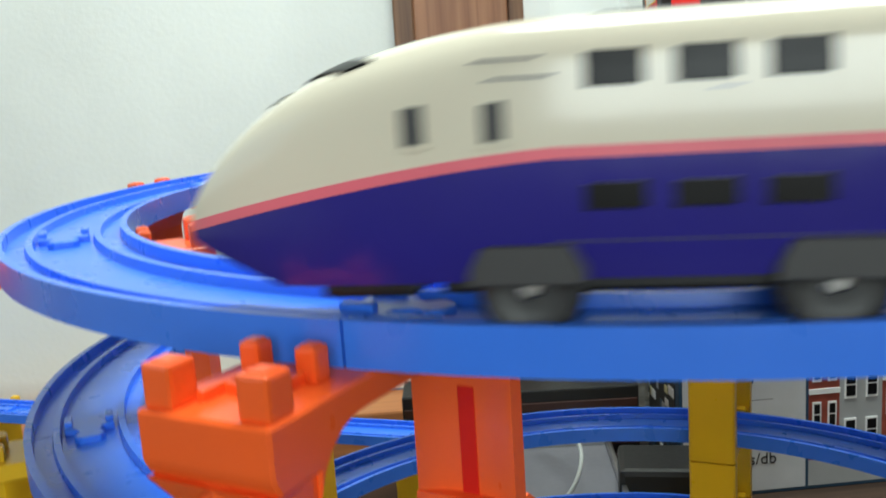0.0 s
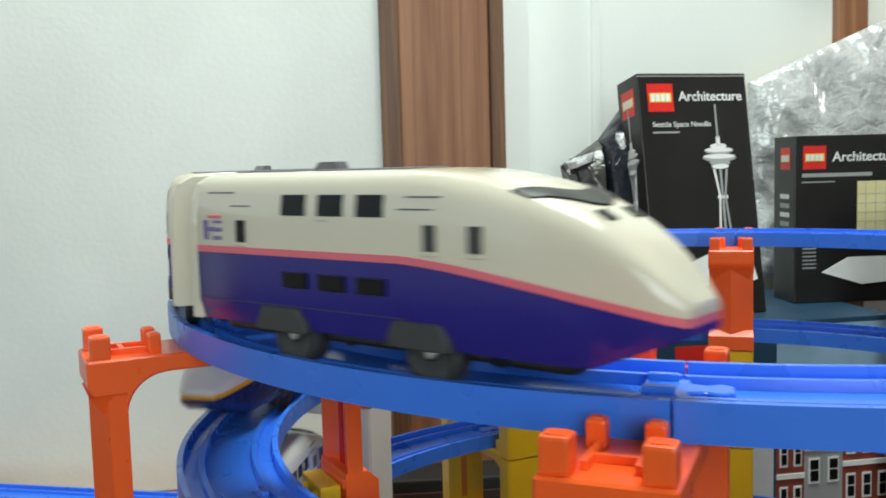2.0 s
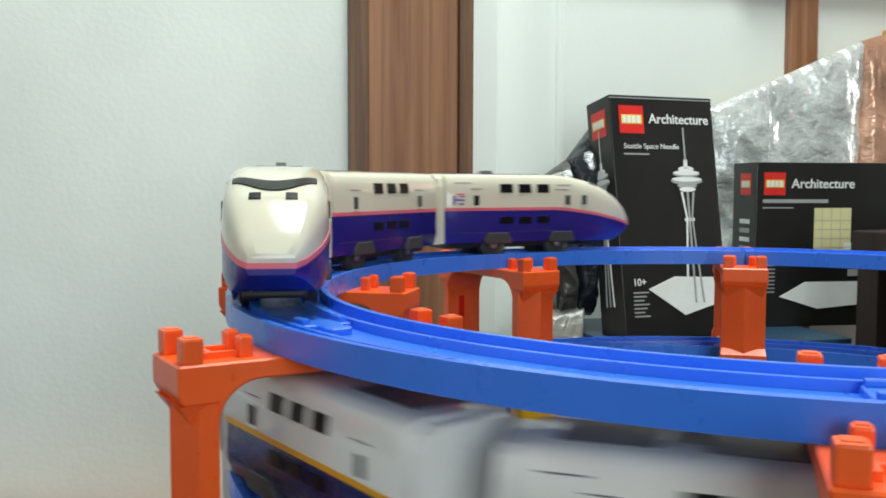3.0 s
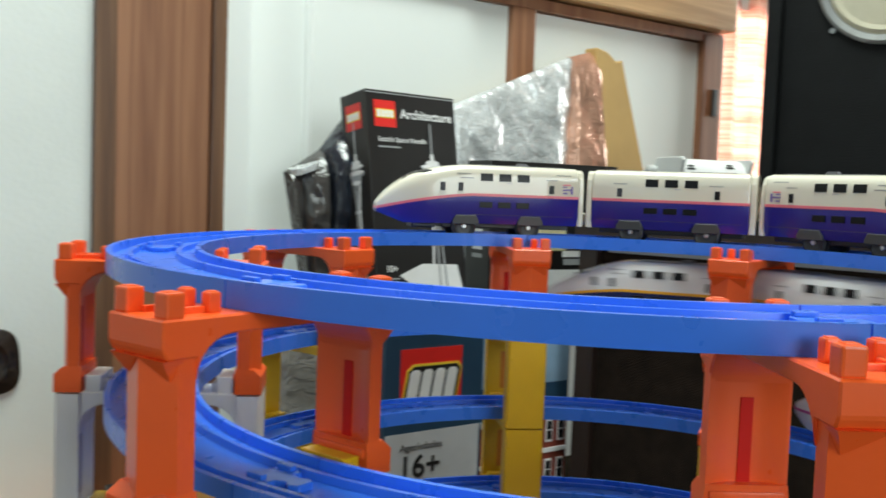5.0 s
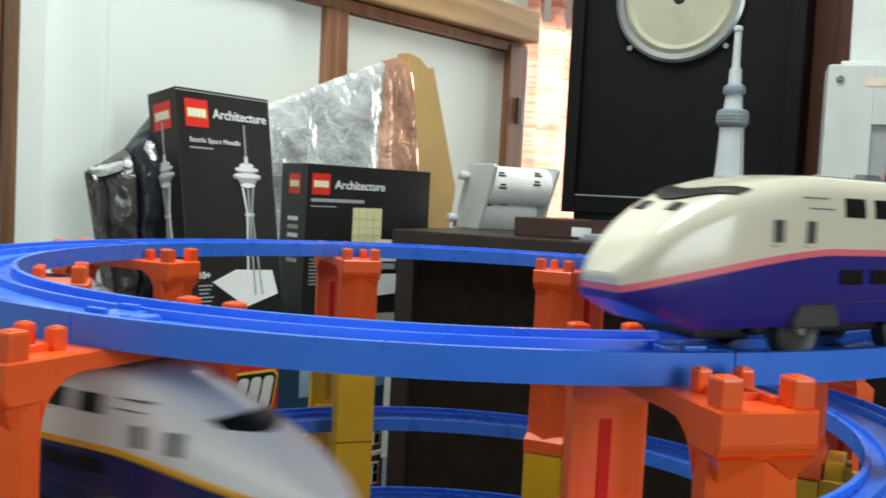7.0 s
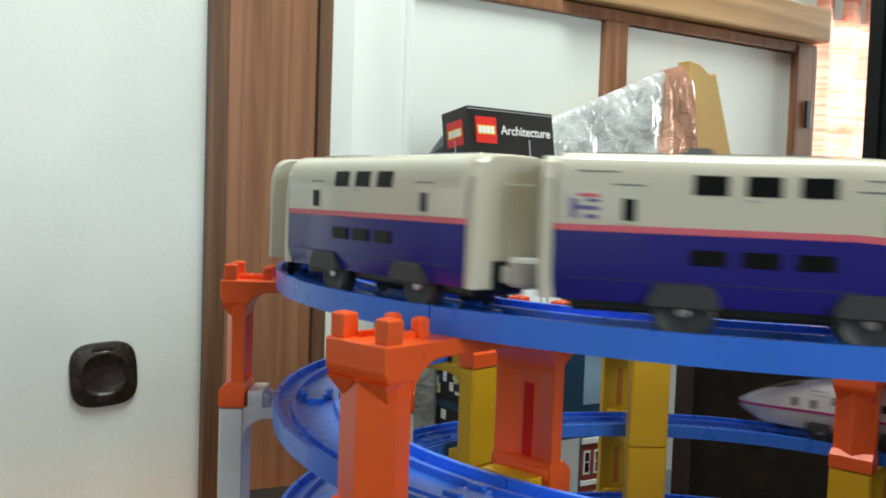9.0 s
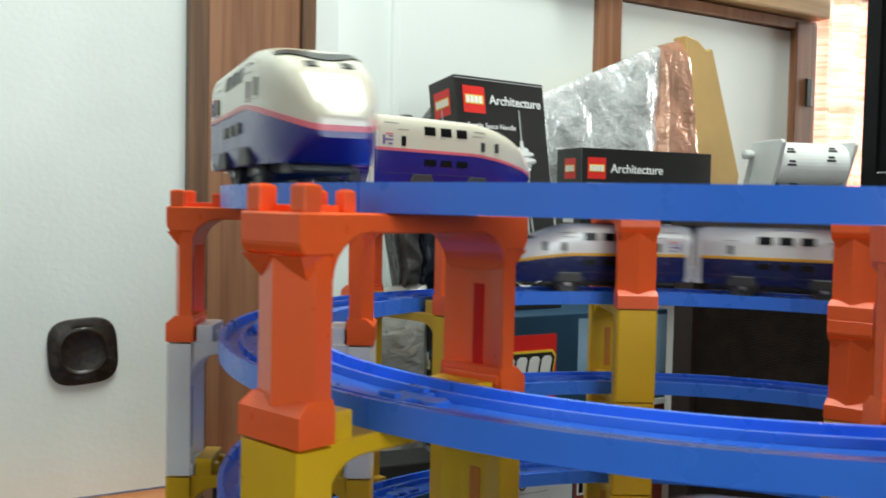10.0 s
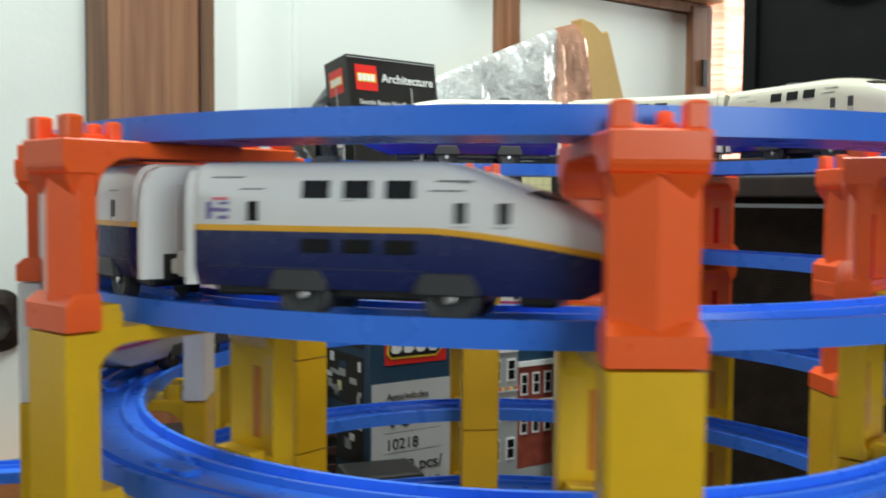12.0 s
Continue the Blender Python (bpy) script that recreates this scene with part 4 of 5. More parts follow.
def build_big_box():
    ob = card_box("building_kit_box", pose(-0.080, 0.480, TABLE_Z, 0, 0, WALL), 0.252, 0.20, 0.2555, BOXNAVY, "large navy card box with a printed street of toy houses")
    z = -TABLE_Z
    print_on(ob, "info_panel", 0.003, 0.122, 0.004, z - 0.221, GREY_CARD)
    print_on(ob, "red_panel", 0.019, 0.096, z - 0.202, z - 0.134, RED, 0.0002)
    def rounded(x, w, z0, h, c):
        return [(x + p + (z0 + q) * 0.18, z - 0.196 + z0 + q) for p, q in ((0, c), (c, 0), (w - c, 0), (w, c), (w, h - c), (w - c, h), (c, h), (0, h - c))]
    part("emblem_ground", prism(rounded(0.0195, 0.0690, 0.0, 0.046, 0.006), -0.0012, 0.0002, "y"), YEL_P, ob)
    part("emblem_edge", prism(rounded(0.0215, 0.0650, 0.0025, 0.041, 0.005), -0.0016, 0.0002, "y"), BLACK, ob)
    for i in range(4):
        part("emblem_stroke", prism(rounded(0.0240 + 0.0155 * i, 0.0125, 0.0060, 0.034, 0.003), -0.0020, 0.0002, "y"), WHITE, ob)
    words(ob, "Ages/edades", 0.021, z - 0.2395, 0.0105, BLACK)
    words(ob, "16+", 0.020, z - 0.2680, 0.0330, BLACK, 0.0006)
    print_on(ob, "rule", 0.018, 0.090, z - 0.2755, z - 0.2747, BLACK)
    words(ob, "10218", 0.020, z - 0.2930, 0.0165, BLACK, 0.0001)
    print_on(ob, "rule", 0.018, 0.090, z - 0.2975, z - 0.2967, BLACK)
    words(ob, "2032 pcs/", 0.020, z - 0.3185, 0.0185, BLACK, 0.0002)
    words(ob, "Stck/pcs/db", 0.020, z - 0.3390, 0.0160, BLACK)
    # printed toy houses
    x0, x1 = 0.125, 0.2505
    print_on(ob, "printed_sky", x0, x1, z - 0.185, z - 0.120, SKY_P)
    print_on(ob, "printed_street", x0, x1, 0.004, 0.030, GREYP)
    cols = ((x0, x0 + 0.030, BRICK_P, z - 0.222), (x0 + 0.030, x0 + 0.072, GREYP, z - 0.195), (x0 + 0.072, x1, BRICK_P, z - 0.214))
    for a, b, mat, top in cols:
        house = print_on(ob, "printed_house", a, b, 0.030, top, mat, 0.0002)
        part("printed_cornice", cube(a, b, -0.0026, 0.0004, top - 0.006, top), WHITE, house)
        part("printed_band", cube(a, b, -0.0022, 0.0004, top - 0.052, top - 0.047), WHITE, house)
        n = max(2, int((b - a) / 0.016))
        for r in range(3):
            for i in range(n):
                xa = a + (b - a) * (i + 0.22) / n
                xb = a + (b - a) * (i + 0.78) / n
                zt = top - 0.014 - 0.046 * r
                if zt - 0.026 > 0.032:
                    w = part("printed_window", cube(xa, xb, -0.0018, 0.0004, zt - 0.026, zt), WHITE, house)
                    part("printed_pane", cube(xa + 0.0014, xb - 0.0014, -0.0022, 0.0004, zt - 0.0235, zt - 0.013), DARK_WIN, w)
                    part("printed_pane", cube(xa + 0.0014, xb - 0.0014, -0.0022, 0.0004, zt - 0.0115, zt - 0.002), DARK_WIN, w)
    for i in range(9):
        part("printed_flower", cube(x0 + 0.036 + 0.004 * i, x0 + 0.0385 + 0.004 * i, -0.0030, 0.0004, z - 0.2450, z - 0.2415), (YEL_P, GREEN_P, RED)[i % 3], ob)
    # pictures on its end
    rnd = random.Random(4)
    for k in range(4):
        y0, y1 = 0.012, 0.150
        za = 0.240 - 0.064 * k
        pic = part("printed_picture", cube(-0.0005, 0.0006, y0, y1, za - 0.055, za), BLACK, ob)
        for i in range(22):
            yy, zz = rnd.uniform(y0, y1 - 0.020), rnd.uniform(za - 0.053, za - 0.012)
            part("picture_patch", cube(-0.0009, 0.0006, yy, yy + rnd.uniform(0.004, 0.018), zz, zz + rnd.uniform(0.003, 0.011)), rnd.choice((WHITE, GREYP, TAN_P, GREYP, BOXNAVY)), pic)


def crumpled(points, nx, ny, thick, amp, seed, sharp=3.0):
    """A crumpled sheet over the quad of (u, z) points, pushed out along -y by folds."""
    bm = bmesh.new()
    (ax, az), (bx, bz), (cx, cz), (dx, dz) = points     # lower left, lower right, upper right, upper left
    front, back = [], []
    for j in range(ny + 1):
        g = j / ny
        fr, ba = [], []
        for i in range(nx + 1):
            f = i / nx
            x = (ax * (1 - f) + bx * f) * (1 - g) + (dx * (1 - f) + cx * f) * g
            z = (az * (1 - f) + bz * f) * (1 - g) + (dz * (1 - f) + cz * f) * g
            # broad folds with sharp creases between them
            n = 1.1 * noise.noise(Vector((x * 13 + seed, z * 9, seed * 2.0))) + 0.55 * sharp * (0.5 - abs(noise.noise(Vector((x * 30 + z * 14, z * 22 + seed, 3.0))))) + 0.25 * noise.noise(Vector((x * 75, z * 60, seed)))
            edge = min(min(f, 1 - f), min(g, 1 - g)) * 6
            belly = min(1.0, edge) ** 0.5
            fr.append(bm.verts.new((x + 0.3 * amp * noise.noise(Vector((z * 40, seed, x * 40))), -thick * belly - amp * n, z)))
            ba.append(bm.verts.new((x, 0.004, z)))
        front.append(fr)
        back.append(ba)
    for rows in (front, back):
        for a, b in zip(rows, rows[1:]):
            for i in range(nx):
                bm.faces.new((a[i], a[i + 1], b[i + 1], b[i]))
    for rows_f, rows_b in ((front[0], back[0]), (front[-1], back[-1]), ([r[0] for r in front], [r[0] for r in back]), ([r[-1] for r in front], [r[-1] for r in back])):
        for i in range(len(rows_f) - 1):
            bm.faces.new((rows_f[i], rows_f[i + 1], rows_b[i + 1], rows_b[i]))
    bmesh.ops.recalc_face_normals(bm, faces=bm.faces[:])
    return bm


def build_parcel():
    ob = thing("parcel", uv(0, 0.672, 0), "parcel wrapped in crumpled silver film and brown paper", "parcel")
    part("silver_film", crumpled([(0.376, -0.100), (0.588, -0.100), (0.592, 0.226), (0.372, 0.134)], 70, 60, 0.016, 0.0030, 1.0, 4.0), FILM, ob, smooth=True)
    part("copper_film", crumpled([(0.585, -0.100), (0.694, -0.100), (0.640, 0.240), (0.588, 0.225)], 18, 44, 0.018, 0.0034, 5.0), COPPER, ob, smooth=True)
    part("brown_paper", prism([(0.655, -0.1000), (0.725, -0.1000), (0.748, 0.050), (0.684, 0.230), (0.672, 0.226), (0.655, 0.238), (0.630, 0.243)], -0.014, 0.012, "y", 0.002), PAPER, ob)
    part("paper_back", prism([(0.380, -0.100), (0.72, -0.100), (0.66, 0.230), (0.60, 0.222), (0.378, 0.128)], 0.004, 0.012, "y", 0.001), PAPER, ob)


def build_bag():
    ob = thing("plastic_bag", pose(-0.125, 0.610, 0, 0, 0, 30), "dark glossy plastic bag crumpled beside the black boxes", "bag")
    part("grey_film", crumpled([(-0.044, -0.100), (-0.024, -0.100), (-0.030, 0.070), (-0.066, 0.046)], 20, 40, 0.022, 0.0050, 9.0, 5.0), GREYFILM, ob, smooth=True)
    part("dark_film", crumpled([(-0.026, -0.100), (-0.004, -0.100), (-0.004, 0.104), (-0.032, 0.068)], 14, 40, 0.028, 0.0060, 4.0, 5.0), DARKFILM, ob, smooth=True)
    part("pale_edge", crumpled([(-0.046, -0.100), (-0.038, -0.100), (-0.062, 0.050), (-0.074, 0.042)], 6, 30, 0.016, 0.0030, 12.0), GREYFILM, ob, smooth=True)
    part("shiny_corner", crumpled([(-0.070, 0.036), (-0.044, 0.046), (-0.040, 0.058), (-0.070, 0.046)], 10, 6, 0.022, 0.0020, 14.0), FILM, ob, smooth=True)


def build_pale_bag():
    ob = thing("pale_plastic_bag", pose(-0.170, 0.575, 0, 0, 0, 20), "crumpled pale grey plastic bag standing behind the tower", "bag")
    part("pale_film", crumpled([(-0.045, TABLE_Z), (0.050, TABLE_Z), (0.040, -0.085), (-0.030, -0.100)], 40, 60, 0.028, 0.0030, 21.0, 2.0), PALEFILM, ob, smooth=True)


CAB = pose(0.135, 0.560, 0, 0, 0, -45)
CAB_Z = -0.002


def build_cabinet():
    ob = thing("loudspeaker_cabinet", CAB @ pose(0, 0, TABLE_Z), "large dark brown cabinet with a woven front cloth", "cabinet")
    h = CAB_Z - TABLE_Z
    part("side_panel", cube(0, 0.022, 0, 0.42, 0, h - 0.020, 0.0015), CABINET, ob)
    part("side_panel", cube(0.728, 0.75, 0, 0.42, 0, h - 0.020, 0.0015), CABINET, ob)
    part("top_panel", cube(-0.004, 0.754, -0.006, 0.424, h - 0.020, h, 0.002), CABINET, ob)
    part("back_panel", cube(0.022, 0.728, 0.40, 0.415, 0, h - 0.020), CABINET, ob)
    part("trim_strip", cube(0.030, 0.720, 0.0105, 0.0135, h - 0.030, h - 0.026, 0.0005), GREYP, ob)
    part("grille_cloth", cube(0.022, 0.728, 0.012, 0.020, 0, h - 0.020), GRILLE, ob)
    # raised threads of the cloth
    bm = bmesh.new()
    for i in range(200):
        zz = 0.04 + i * 0.0016
        if zz < h - 0.034:
            vs = [bm.verts.new(p) for p in ((0.024, 0.0118, zz), (0.726, 0.0118, zz), (0.726, 0.0113, zz + 0.0006), (0.024, 0.0113, zz + 0.0006), (0.024, 0.0118, zz + 0.0012), (0.726, 0.0118, zz + 0.0012))]
            bm.faces.new((vs[0], vs[1], vs[2], vs[3]))
            bm.faces.new((vs[3], vs[2], vs[5], vs[4]))
    tagged(part("cloth_threads", bm, GRILLE, ob), kind="stuff")


def build_loudspeaker():
    ob = thing("loudspeaker", CAB @ pose(0.078, 0.325, CAB_Z), "tall black loudspeaker with a pale cone on the cabinet", "loudspeaker")
    part("plinth", cube(0.01, 0.290, 0.02, 0.09, 0, 0.026), BLACK, ob)
    part("housing", cube(0, 0.300, 0.006, 0.10, 0.026, 0.62, 0.002), SPEAKER, ob)
    for a, b, c, d in ((0, 0.018, 0.026, 0.62), (0.282, 0.300, 0.026, 0.62), (0.018, 0.282, 0.026, 0.050), (0.018, 0.282, 0.600, 0.62)):
        part("front_edge", cube(a, b, -0.008, 0.006, c, d, 0.002), SPEAKER, ob)
    # thin grey line along the top of the lower front edge
    part("lip_line", cube(0.020, 0.200, -0.0085, -0.0070, 0.0495, 0.0510), GREYP, ob)
    wf = part("woofer_rim", lathe([(0.083, 0.0), (0.083, 0.006), (0.079, 0.0085), (0.072, 0.0070), (0.070, 0.001)], 56, m=pose(0.142, 0.006, 0.311, 90, 0, 0)), ALU, ob, smooth=True)
    part("cone", lathe([(0.071, 0.003), (0.066, 0.0060), (0.060, 0.0030), (0.026, -0.012), (0.024, -0.011)], 56, m=pose(0.142, 0.0045, 0.311, 90, 0, 0)), CONE, wf, smooth=True)
    part("dust_cap", lathe([(0.024, -0.010), (0.018, -0.002), (0.008, 0.003), (0.002, 0.004)], 32, m=pose(0.142, 0.0045, 0.311, 90, 0, 0)), BLACK, wf, smooth=True)
    for a in range(4):
        ang = math.pi / 4 + a * math.pi / 2
        part("screw", lathe([(0.0035, 0.0), (0.0035, 0.003)], 10, m=pose(0.142 + 0.088 * math.cos(ang), 0.006, 0.311 + 0.088 * math.sin(ang), 90, 0, 0)), ALU, ob)


def build_model_tower():
    ob = thing("model_tower", CAB @ pose(0.329, 0.131, CAB_Z), "slim pale grey plastic model of a broadcasting tower", "model tower")
    def hexa(profile, mat, name, n=10):
        part(name, lathe([(r, 0.97 * z) for r, z in profile], n), mat, ob)
    hexa([(0.030, 0), (0.030, 0.004), (0.028, 0.006)], GREY_DEV, "base", 24)
    hexa([(0.0240, 0.006), (0.0195, 0.030), (0.0165, 0.060), (0.0142, 0.095), (0.0128, 0.131)], TOWER_PALE, "shaft")
    hexa([(0.0128, 0.1310), (0.0160, 0.1345), (0.0168, 0.1440), (0.0162, 0.1490), (0.0125, 0.1515)], TOWER_GREY, "lower_deck", 20)
    for zz in (0.137, 0.1405, 0.144):
        hexa([(0.0172, zz), (0.0172, zz + 0.0012)], GREY_DEV, "deck_ring", 20)
    hexa([(0.0100, 0.1515), (0.0086, 0.168)], TOWER_PALE, "upper_shaft")
    hexa([(0.0112, 0.1680), (0.0118, 0.1720), (0.0112, 0.1760), (0.0080, 0.1785)], TOWER_GREY, "upper_deck", 20)
    hexa([(0.0070, 0.1785), (0.0062, 0.196)], TOWER_PALE, "mast_foot")
    hexa([(0.0042, 0.196), (0.0036, 0.236), (0.0046, 0.2375), (0.0046, 0.2410), (0.0030, 0.2425)], TOWER_PALE, "mast")


def build_sign():
    ob = thing("sign_box", CAB @ pose(0.410, 0.275, CAB_Z, 0, 0, 8), "white plastic sign box with red characters on a grey window", "sign")
    part("case", cube(0, 0.30, 0.004, 0.060, 0, 0.216, 0.003), GREY_WHITE, ob)
    part("window_panel", cube(0.050, 0.29, 0.0015, 0.006, 0.020, 0.146), GREYP, ob)
    for a, b, c, d in ((0.0, 0.050, 0.0, 0.214), (0.050, 0.30, 0.146, 0.214), (0.050, 0.30, 0.0, 0.020)):
        part("front_frame", cube(a, b, -0.003, 0.004, c, d, 0.001), GREY_WHITE, ob)
    part("screw", lathe([(0.0042, 0), (0.0042, 0.002), (0.003, 0.003)], 14, m=pose(0.013, -0.003, 0.198, 90, 0, 0)), ALU, ob)
    part("label", cube(0.040, 0.062, -0.0036, -0.002, 0.190, 0.199), PAPER_P, ob)
    # red strokes, rounded
    def stroke(x0, z0, x1, z1, r=0.0056):
        bm = bmesh.new()
        d = Vector((x1 - x0, 0, z1 - z0))
        n = Vector((-d.z, 0, d.x)).normalized() * r
        pts = []
        base = math.atan2(d.z, d.x)
        for k in range(9):
            a = base + math.pi / 2 + math.pi * k / 8
            pts.append((x0 + r * math.cos(a), z0 + r * math.sin(a)))
        for k in range(9):
            a = base - math.pi / 2 + math.pi * k / 8
            pts.append((x1 + r * math.cos(a), z1 + r * math.sin(a)))
        prism(pts, -0.0015, 0.0016, "y", 0, bm)
        part("red_stroke", bm, RED_SIGN, ob)
    stroke(0.070, 0.058, 0.078, 0.108)
    stroke(0.088, 0.058, 0.090, 0.114)
    stroke(0.074, 0.084, 0.106, 0.086)
    stroke(0.120, 0.100, 0.152, 0.100)
    stroke(0.114, 0.075, 0.157, 0.075)
    stroke(0.136, 0.048, 0.136, 0.112)
    for zz in (0.045, 0.075):
        part("side_catch", cube(-0.006, 0.0, 0.010, 0.030, zz, zz + 0.012, 0.001), GREY_WHITE, ob)
    lid = thing("white_board", CAB @ pose(0.430, 0.315, CAB_Z + 0.217, -6, 0, 8), "white plastic board standing on the sign box", "board")
    part("sheet", cube(0.0, 0.28, 0, 0.008, 0.0, 0.30, 0.002), GREY_WHITE, lid)
    part("lip", cube(-0.010, 0.28, -0.012, 0.010, 0.0, 0.005, 0.001), GREY_WHITE, lid)
    part("hinge_bar", cube(0.045, 0.12, -0.014, -0.002, 0.005, 0.012, 0.001), GREYP, lid)


def build_device():
    ob = thing("paper_roll_device", pose(0.256, 0.673, CAB_Z, 0, 0, 10), "white desk device with a printed paper roll", "printer")
    for x in (0.0, 0.092):
        part("side_plate", prism([(-0.030, 0.0), (0.034, 0.0), (0.002, 0.078), (-0.002, 0.081), (-0.060, 0.081), (-0.064, 0.077)], x, x + 0.005, "x", 0.001), GREY_WHITE, ob)
    part("base", cube(0.005, 0.092, -0.026, 0.030, 0.0, 0.008, 0.002), GREY_WHITE, ob)
    upper_roll = part("paper_roll", lathe([(0.004, 0.0052), (0.0235, 0.0052), (0.0235, 0.0918), (0.004, 0.0918)], 36, m=pose(0, -0.032, 0.0560, 0, 90, 0)), WHITE, ob, smooth=False)
    lower_roll = part("paper_roll", lathe([(0.004, 0.0052), (0.0190, 0.0052), (0.0190, 0.0918), (0.004, 0.0918)], 36, m=pose(0, -0.004, 0.0230, 0, 90, 0)), WHITE, ob, smooth=False)
    for roll, yc, zc, r, marks in ((upper_roll, -0.032, 0.056, 0.0238, ((0.012, 0.5), (0.012, -0.15), (0.062, 0.1), (0.066, 0.62))), (lower_roll, -0.004, 0.023, 0.0193, ((0.012, 0.4), (0.036, 0.5)))):
        for x, a in marks:
            for k in range(2):
                aa = a + 0.17 * k
                part("printed_bar", cube(x + 0.002 * k, x + 0.011 - 0.001 * k, -0.0003, 0.0003, -0.0012, 0.0012, 0, pose(0, yc - r * math.cos(aa), zc + r * math.sin(aa), -math.degrees(aa), 0, 0)), BLACK, roll)
    for y, z in ((0.026, 0.012), (0.000, 0.066)):
        part("peg", lathe([(0.002, -0.012), (0.0055, -0.011), (0.0055, -0.003), (0.004, 0.001)], 16, m=pose(0, y, z, 0, 90, 0)), GREY_WHITE, ob, smooth=True)
    fb = thing("flat_box", CAB @ pose(0.120, 0.045, CAB_Z), "flat dark brown card box with a white label", "box")
    part("carton", cube(0, 0.115, 0, 0.085, 0, 0.0205, 0.001), FLATBROWN, fb)
    part("label", cube(0.066, 0.106, -0.0005, 0.001, 0.003, 0.013), WHITE, fb)
    pk = thing("blister_pack", CAB @ pose(0.205, 0.012, CAB_Z, 0, 0, 4), "small pale blue plastic tray on the cabinet", "tray")
    part("tray", cube(0, 0.085, 0, 0.028, 0, 0.004, 0.001), TOWER_GREY, pk)
    part("rim", cube(0.004, 0.080, 0.004, 0.024, 0.004, 0.0075, 0.001), GREY_DEV, pk)
    part("card", cube(0.006, 0.075, 0.026, 0.029, 0.004, 0.022, 0.0005), FLATBROWN, pk)
    cp = thing("cupboard", CAB @ pose(0.352, 0.46, TABLE_Z), "tall red-brown wooden cupboard behind the loudspeaker", "cupboard")
    part("carcass", cube(0, 0.5, 0, 0.30, 0, 1.50, 0.003), RUST, cp)
    part("door", cube(0.006, 0.494, -0.016, 0, 0.02, 1.48, 0.003), RUST, cp)


def build_curtain():
    ob = thing("curtain", uv(1.16, 0.716, 0), "pink and orange woven curtain in folds beside the panels", "curtain")
    bm = bmesh.new()
    nx, nz = 72, 44
    rows = []
    for j in range(nz + 1):
        z = -0.36 + 1.45 * j / nz
        row = []
        for i in range(nx + 1):
            x = -0.205 + 0.41 * i / nx
            y = 0.010 * math.sin(x * 95 + 0.6 * math.sin(z * 3)) + 0.004 * math.sin(x * 210 + z * 2)
            row.append(bm.verts.new((x + 0.004 * math.sin(z * 9 + i * 0.2), y, z)))
        rows.append(row)
    for a, b in zip(rows, rows[1:]):
        for i in range(nx):
            bm.faces.new((a[i], a[i + 1], b[i + 1], b[i]))
    bmesh.ops.solidify(bm, geom=bm.faces[:], thickness=0.0012)
    part("cloth", bm, CURTAIN, ob, smooth=True)


# ---- table clutter ----
def tube(points, r, n=8):
    """A bent round cable through the points."""
    bm = bmesh.new()
    pts = [Vector(p) for p in points]
    smooth = []
    for i in range(len(pts) - 1):
        p0, p1, p2, p3 = pts[max(i - 1, 0)], pts[i], pts[i + 1], pts[min(i + 2, len(pts) - 1)]
        for k in range(8):
            t = k / 8
            smooth.append(0.5 * (2 * p1 + (p2 - p0) * t + (2 * p0 - 5 * p1 + 4 * p2 - p3) * t * t + (3 * p1 - p0 - 3 * p2 + p3) * t ** 3))
    smooth.append(pts[-1])
    rings = []
    for i, p in enumerate(smooth):
        d = (smooth[min(i + 1, len(smooth) - 1)] - smooth[max(i - 1, 0)]).normalized()
        a = d.orthogonal().normalized()
        b = d.cross(a)
        if rings:
            last = rings[-1][0].co - smooth[i - 1]
            a = (last - d * last.dot(d)).normalized()
            b = d.cross(a)
        rings.append([bm.verts.new(p + r * (a * math.cos(2 * math.pi * k / n) + b * math.sin(2 * math.pi * k / n))) for k in range(n)])
    for x, y in zip(rings, rings[1:]):
        for k in range(n):
            bm.faces.new((x[k], x[(k + 1) % n], y[(k + 1) % n], y[k]))
    bm.faces.new(rings[0])
    bm.faces.new(rings[-1])
    bmesh.ops.recalc_face_normals(bm, faces=bm.faces[:])
    return bm


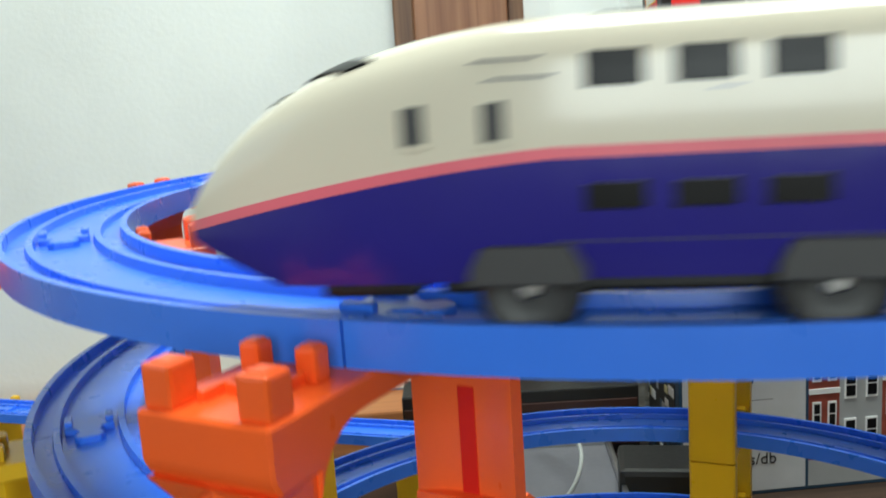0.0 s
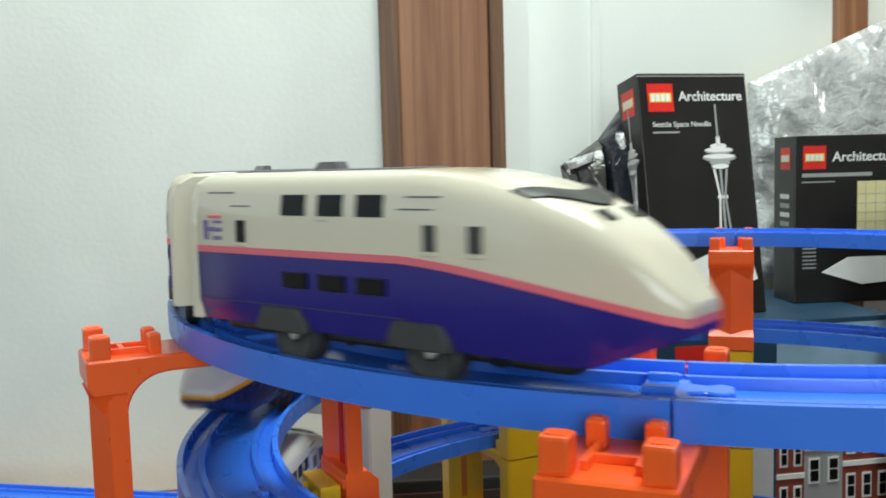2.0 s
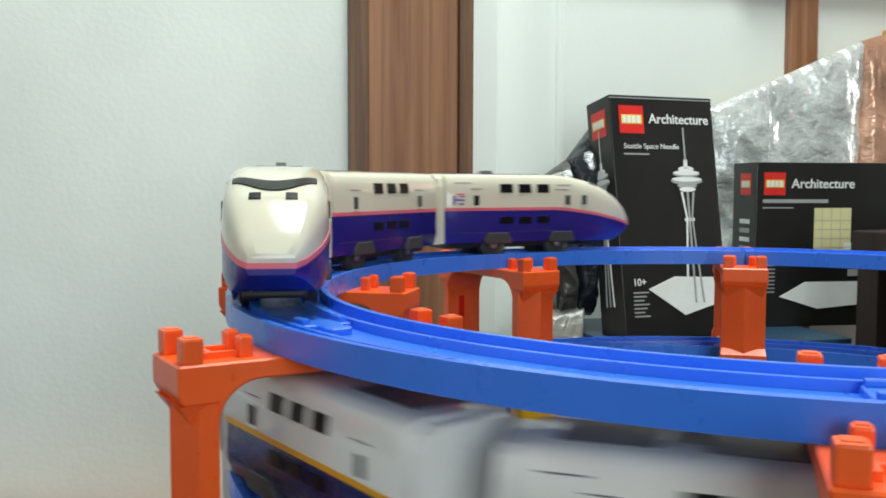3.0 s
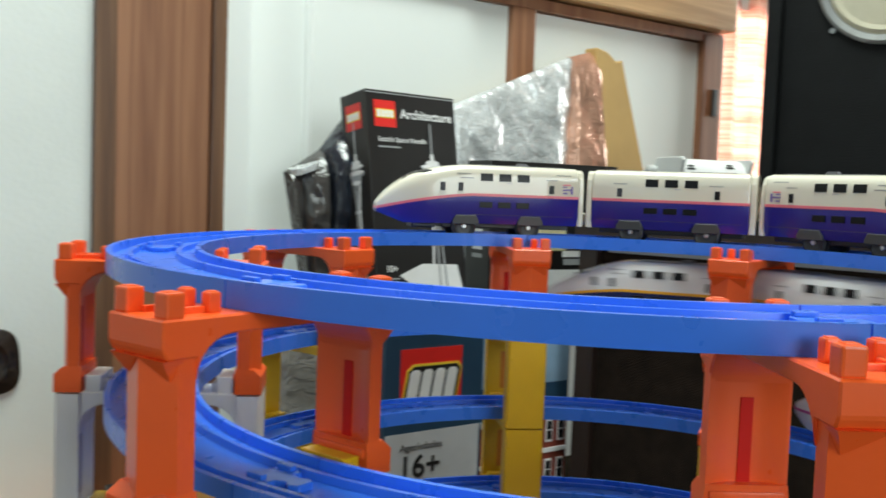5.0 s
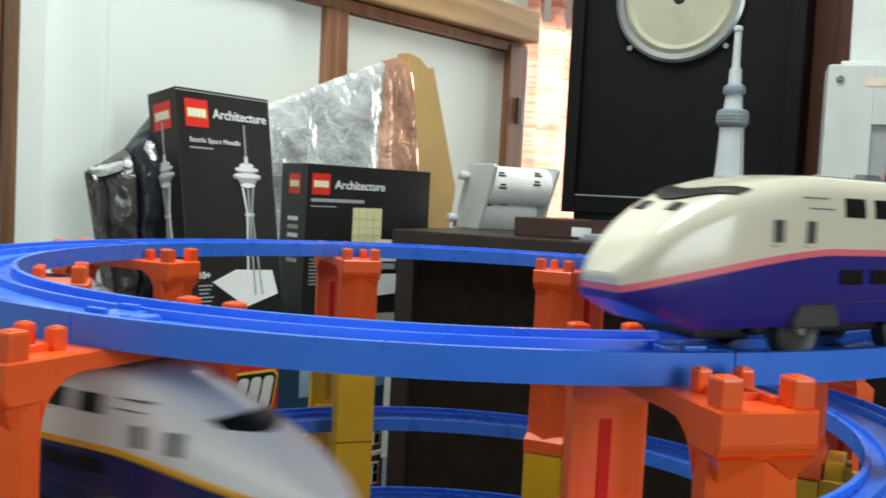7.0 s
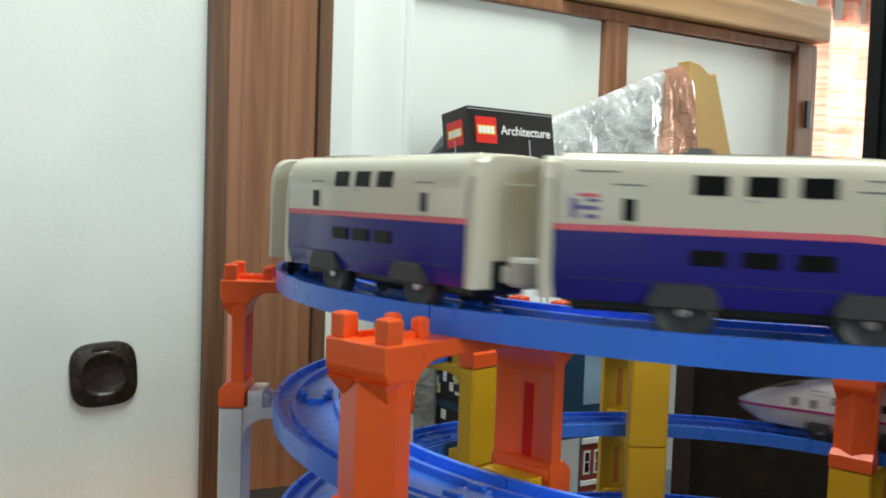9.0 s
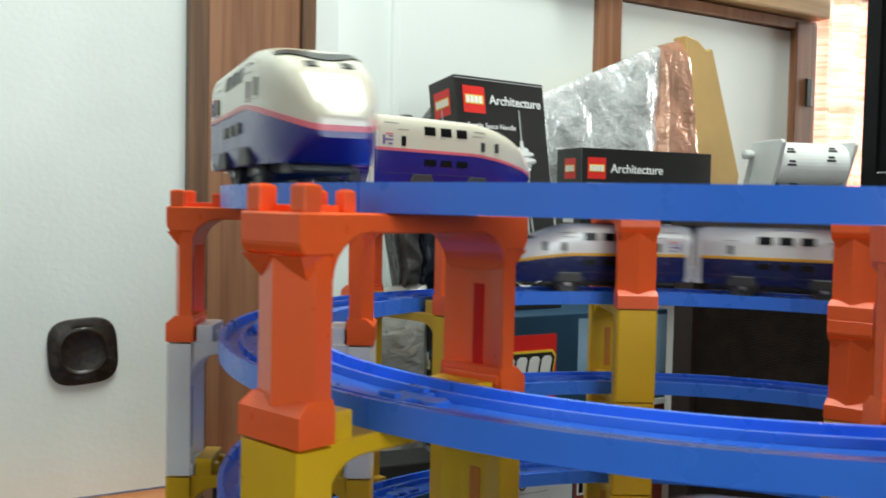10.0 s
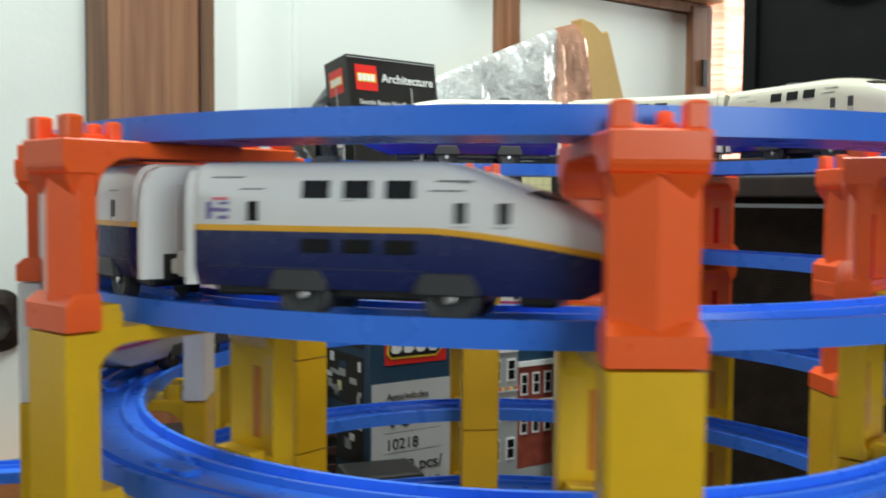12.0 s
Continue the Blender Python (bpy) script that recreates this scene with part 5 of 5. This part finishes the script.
def build_clutter():
    tr = thing("metal_case", pose(-0.150, 0.330, TABLE_Z, 0, 0, 22), "grey metal case lying on the table inside the tower", "case")
    part("case_body", cube(-0.05, 0.05, -0.07, 0.07, 0.0, 0.080, 0.002), ROOF_GREY, tr)
    for a, b, c, d in ((-0.05, -0.046, -0.07, 0.07), (0.046, 0.05, -0.07, 0.07), (-0.046, 0.046, -0.07, -0.066), (-0.046, 0.046, 0.066, 0.07)):
        part("rim", cube(a, b, c, d, 0.080, 0.088, 0.001), STEEL, tr)
    ad = thing("power_adapter", pose(-0.070, 0.350, TABLE_Z, 0, 0, 15), "black power adapter with a cable on the table", "power adapter")
    part("case", cube(-0.035, 0.035, -0.028, 0.028, 0.0, 0.100, 0.005), BLACK, ad)
    part("label", cube(-0.020, 0.020, -0.0285, -0.027, 0.020, 0.050), GREYP, ad)
    part("cable", tube([(0.03, -0.02, 0.08), (0.055, -0.04, 0.09), (0.075, -0.06, 0.030), (0.060, -0.085, 0.004), (0.0, -0.10, 0.003), (-0.06, -0.09, 0.003)], 0.0022), BLACK, ad)
    cb = thing("cable", pose(-0.150, 0.325, TABLE_Z + 0.086), "thin grey cable looped on the metal case", "cable")
    part("loop", tube([(-0.04, 0.05, 0.026), (0.0, 0.02, 0.040), (0.03, -0.03, 0.030), (0.02, -0.055, 0.004), (-0.02, -0.05, 0.003), (-0.04, -0.02, 0.003)], 0.0016), GREY_DEV, cb)
    bk = thing("dark_crate", pose(-0.225, 0.440, TABLE_Z, 0, 0, 24), "low black crate with tan slats behind the tower", "crate")
    part("crate_body", cube(-0.110, 0.110, -0.030, 0.020, 0.0, 0.122, 0.002), BLACK, bk)
    for i in range(6):
        part("slat", cube(-0.108, 0.108, -0.0325, -0.030, 0.012 + 0.018 * i, 0.020 + 0.018 * i, 0.0005), FLATBROWN, bk)
    # straight track that leaves the tower
    first = thing("straight_rail", pose(-0.250, 0.285, -4 * STEP, 0, 0, 97), "straight blue plastic toy rail on yellow blocks", "toy rail", "straight rails")
    part("track_bed", rail_mesh(0, 0, 0.2135, 1), BLUE, first)
    part("connector", joint_mesh(0.0), BLUE, first)
    h = radians(97)
    for k in range(1, 4):
        copy_thing(first, pose(-0.250 - 0.214 * k * math.sin(h), 0.285 + 0.214 * k * math.cos(h), -4 * STEP, 0, 0, 97))
    for k in range(5):
        x, y = -0.250 - (0.214 * k - (0.01 if k == 4 else -0.01)) * math.sin(h), 0.285 + 0.214 * k * math.cos(h)
        ob = thing("rail_block", pose(x, y, TABLE_Z, 0, 0, 97), "yellow plastic block under the straight rail", "toy block", "rail blocks")
        part("column", cube(-0.016, 0.016, -0.012, 0.012, 0, 0.370 - 4 * STEP - RAIL_H, 0.001), YELLOW, ob)
        for s in (-1, 1):
            part("arm", cube(s * 0.024 - 0.008, s * 0.024 + 0.008, -0.010, 0.010, 0.370 - 4 * STEP - RAIL_H - 0.012, 0.370 - 4 * STEP - RAIL_H, 0.001), YELLOW, ob)
            part("stud", knob_mesh(0.004, 0.009), YELLOW, ob, m=pose(s * 0.0255, 0, 0.370 - 4 * STEP - RAIL_H))


build_needle_box()
build_museum_box()
build_big_box()
build_parcel()
build_bag()
build_pale_bag()
build_cabinet()
build_loudspeaker()
build_model_tower()
build_sign()
build_device()
build_curtain()
build_clutter()

motions()
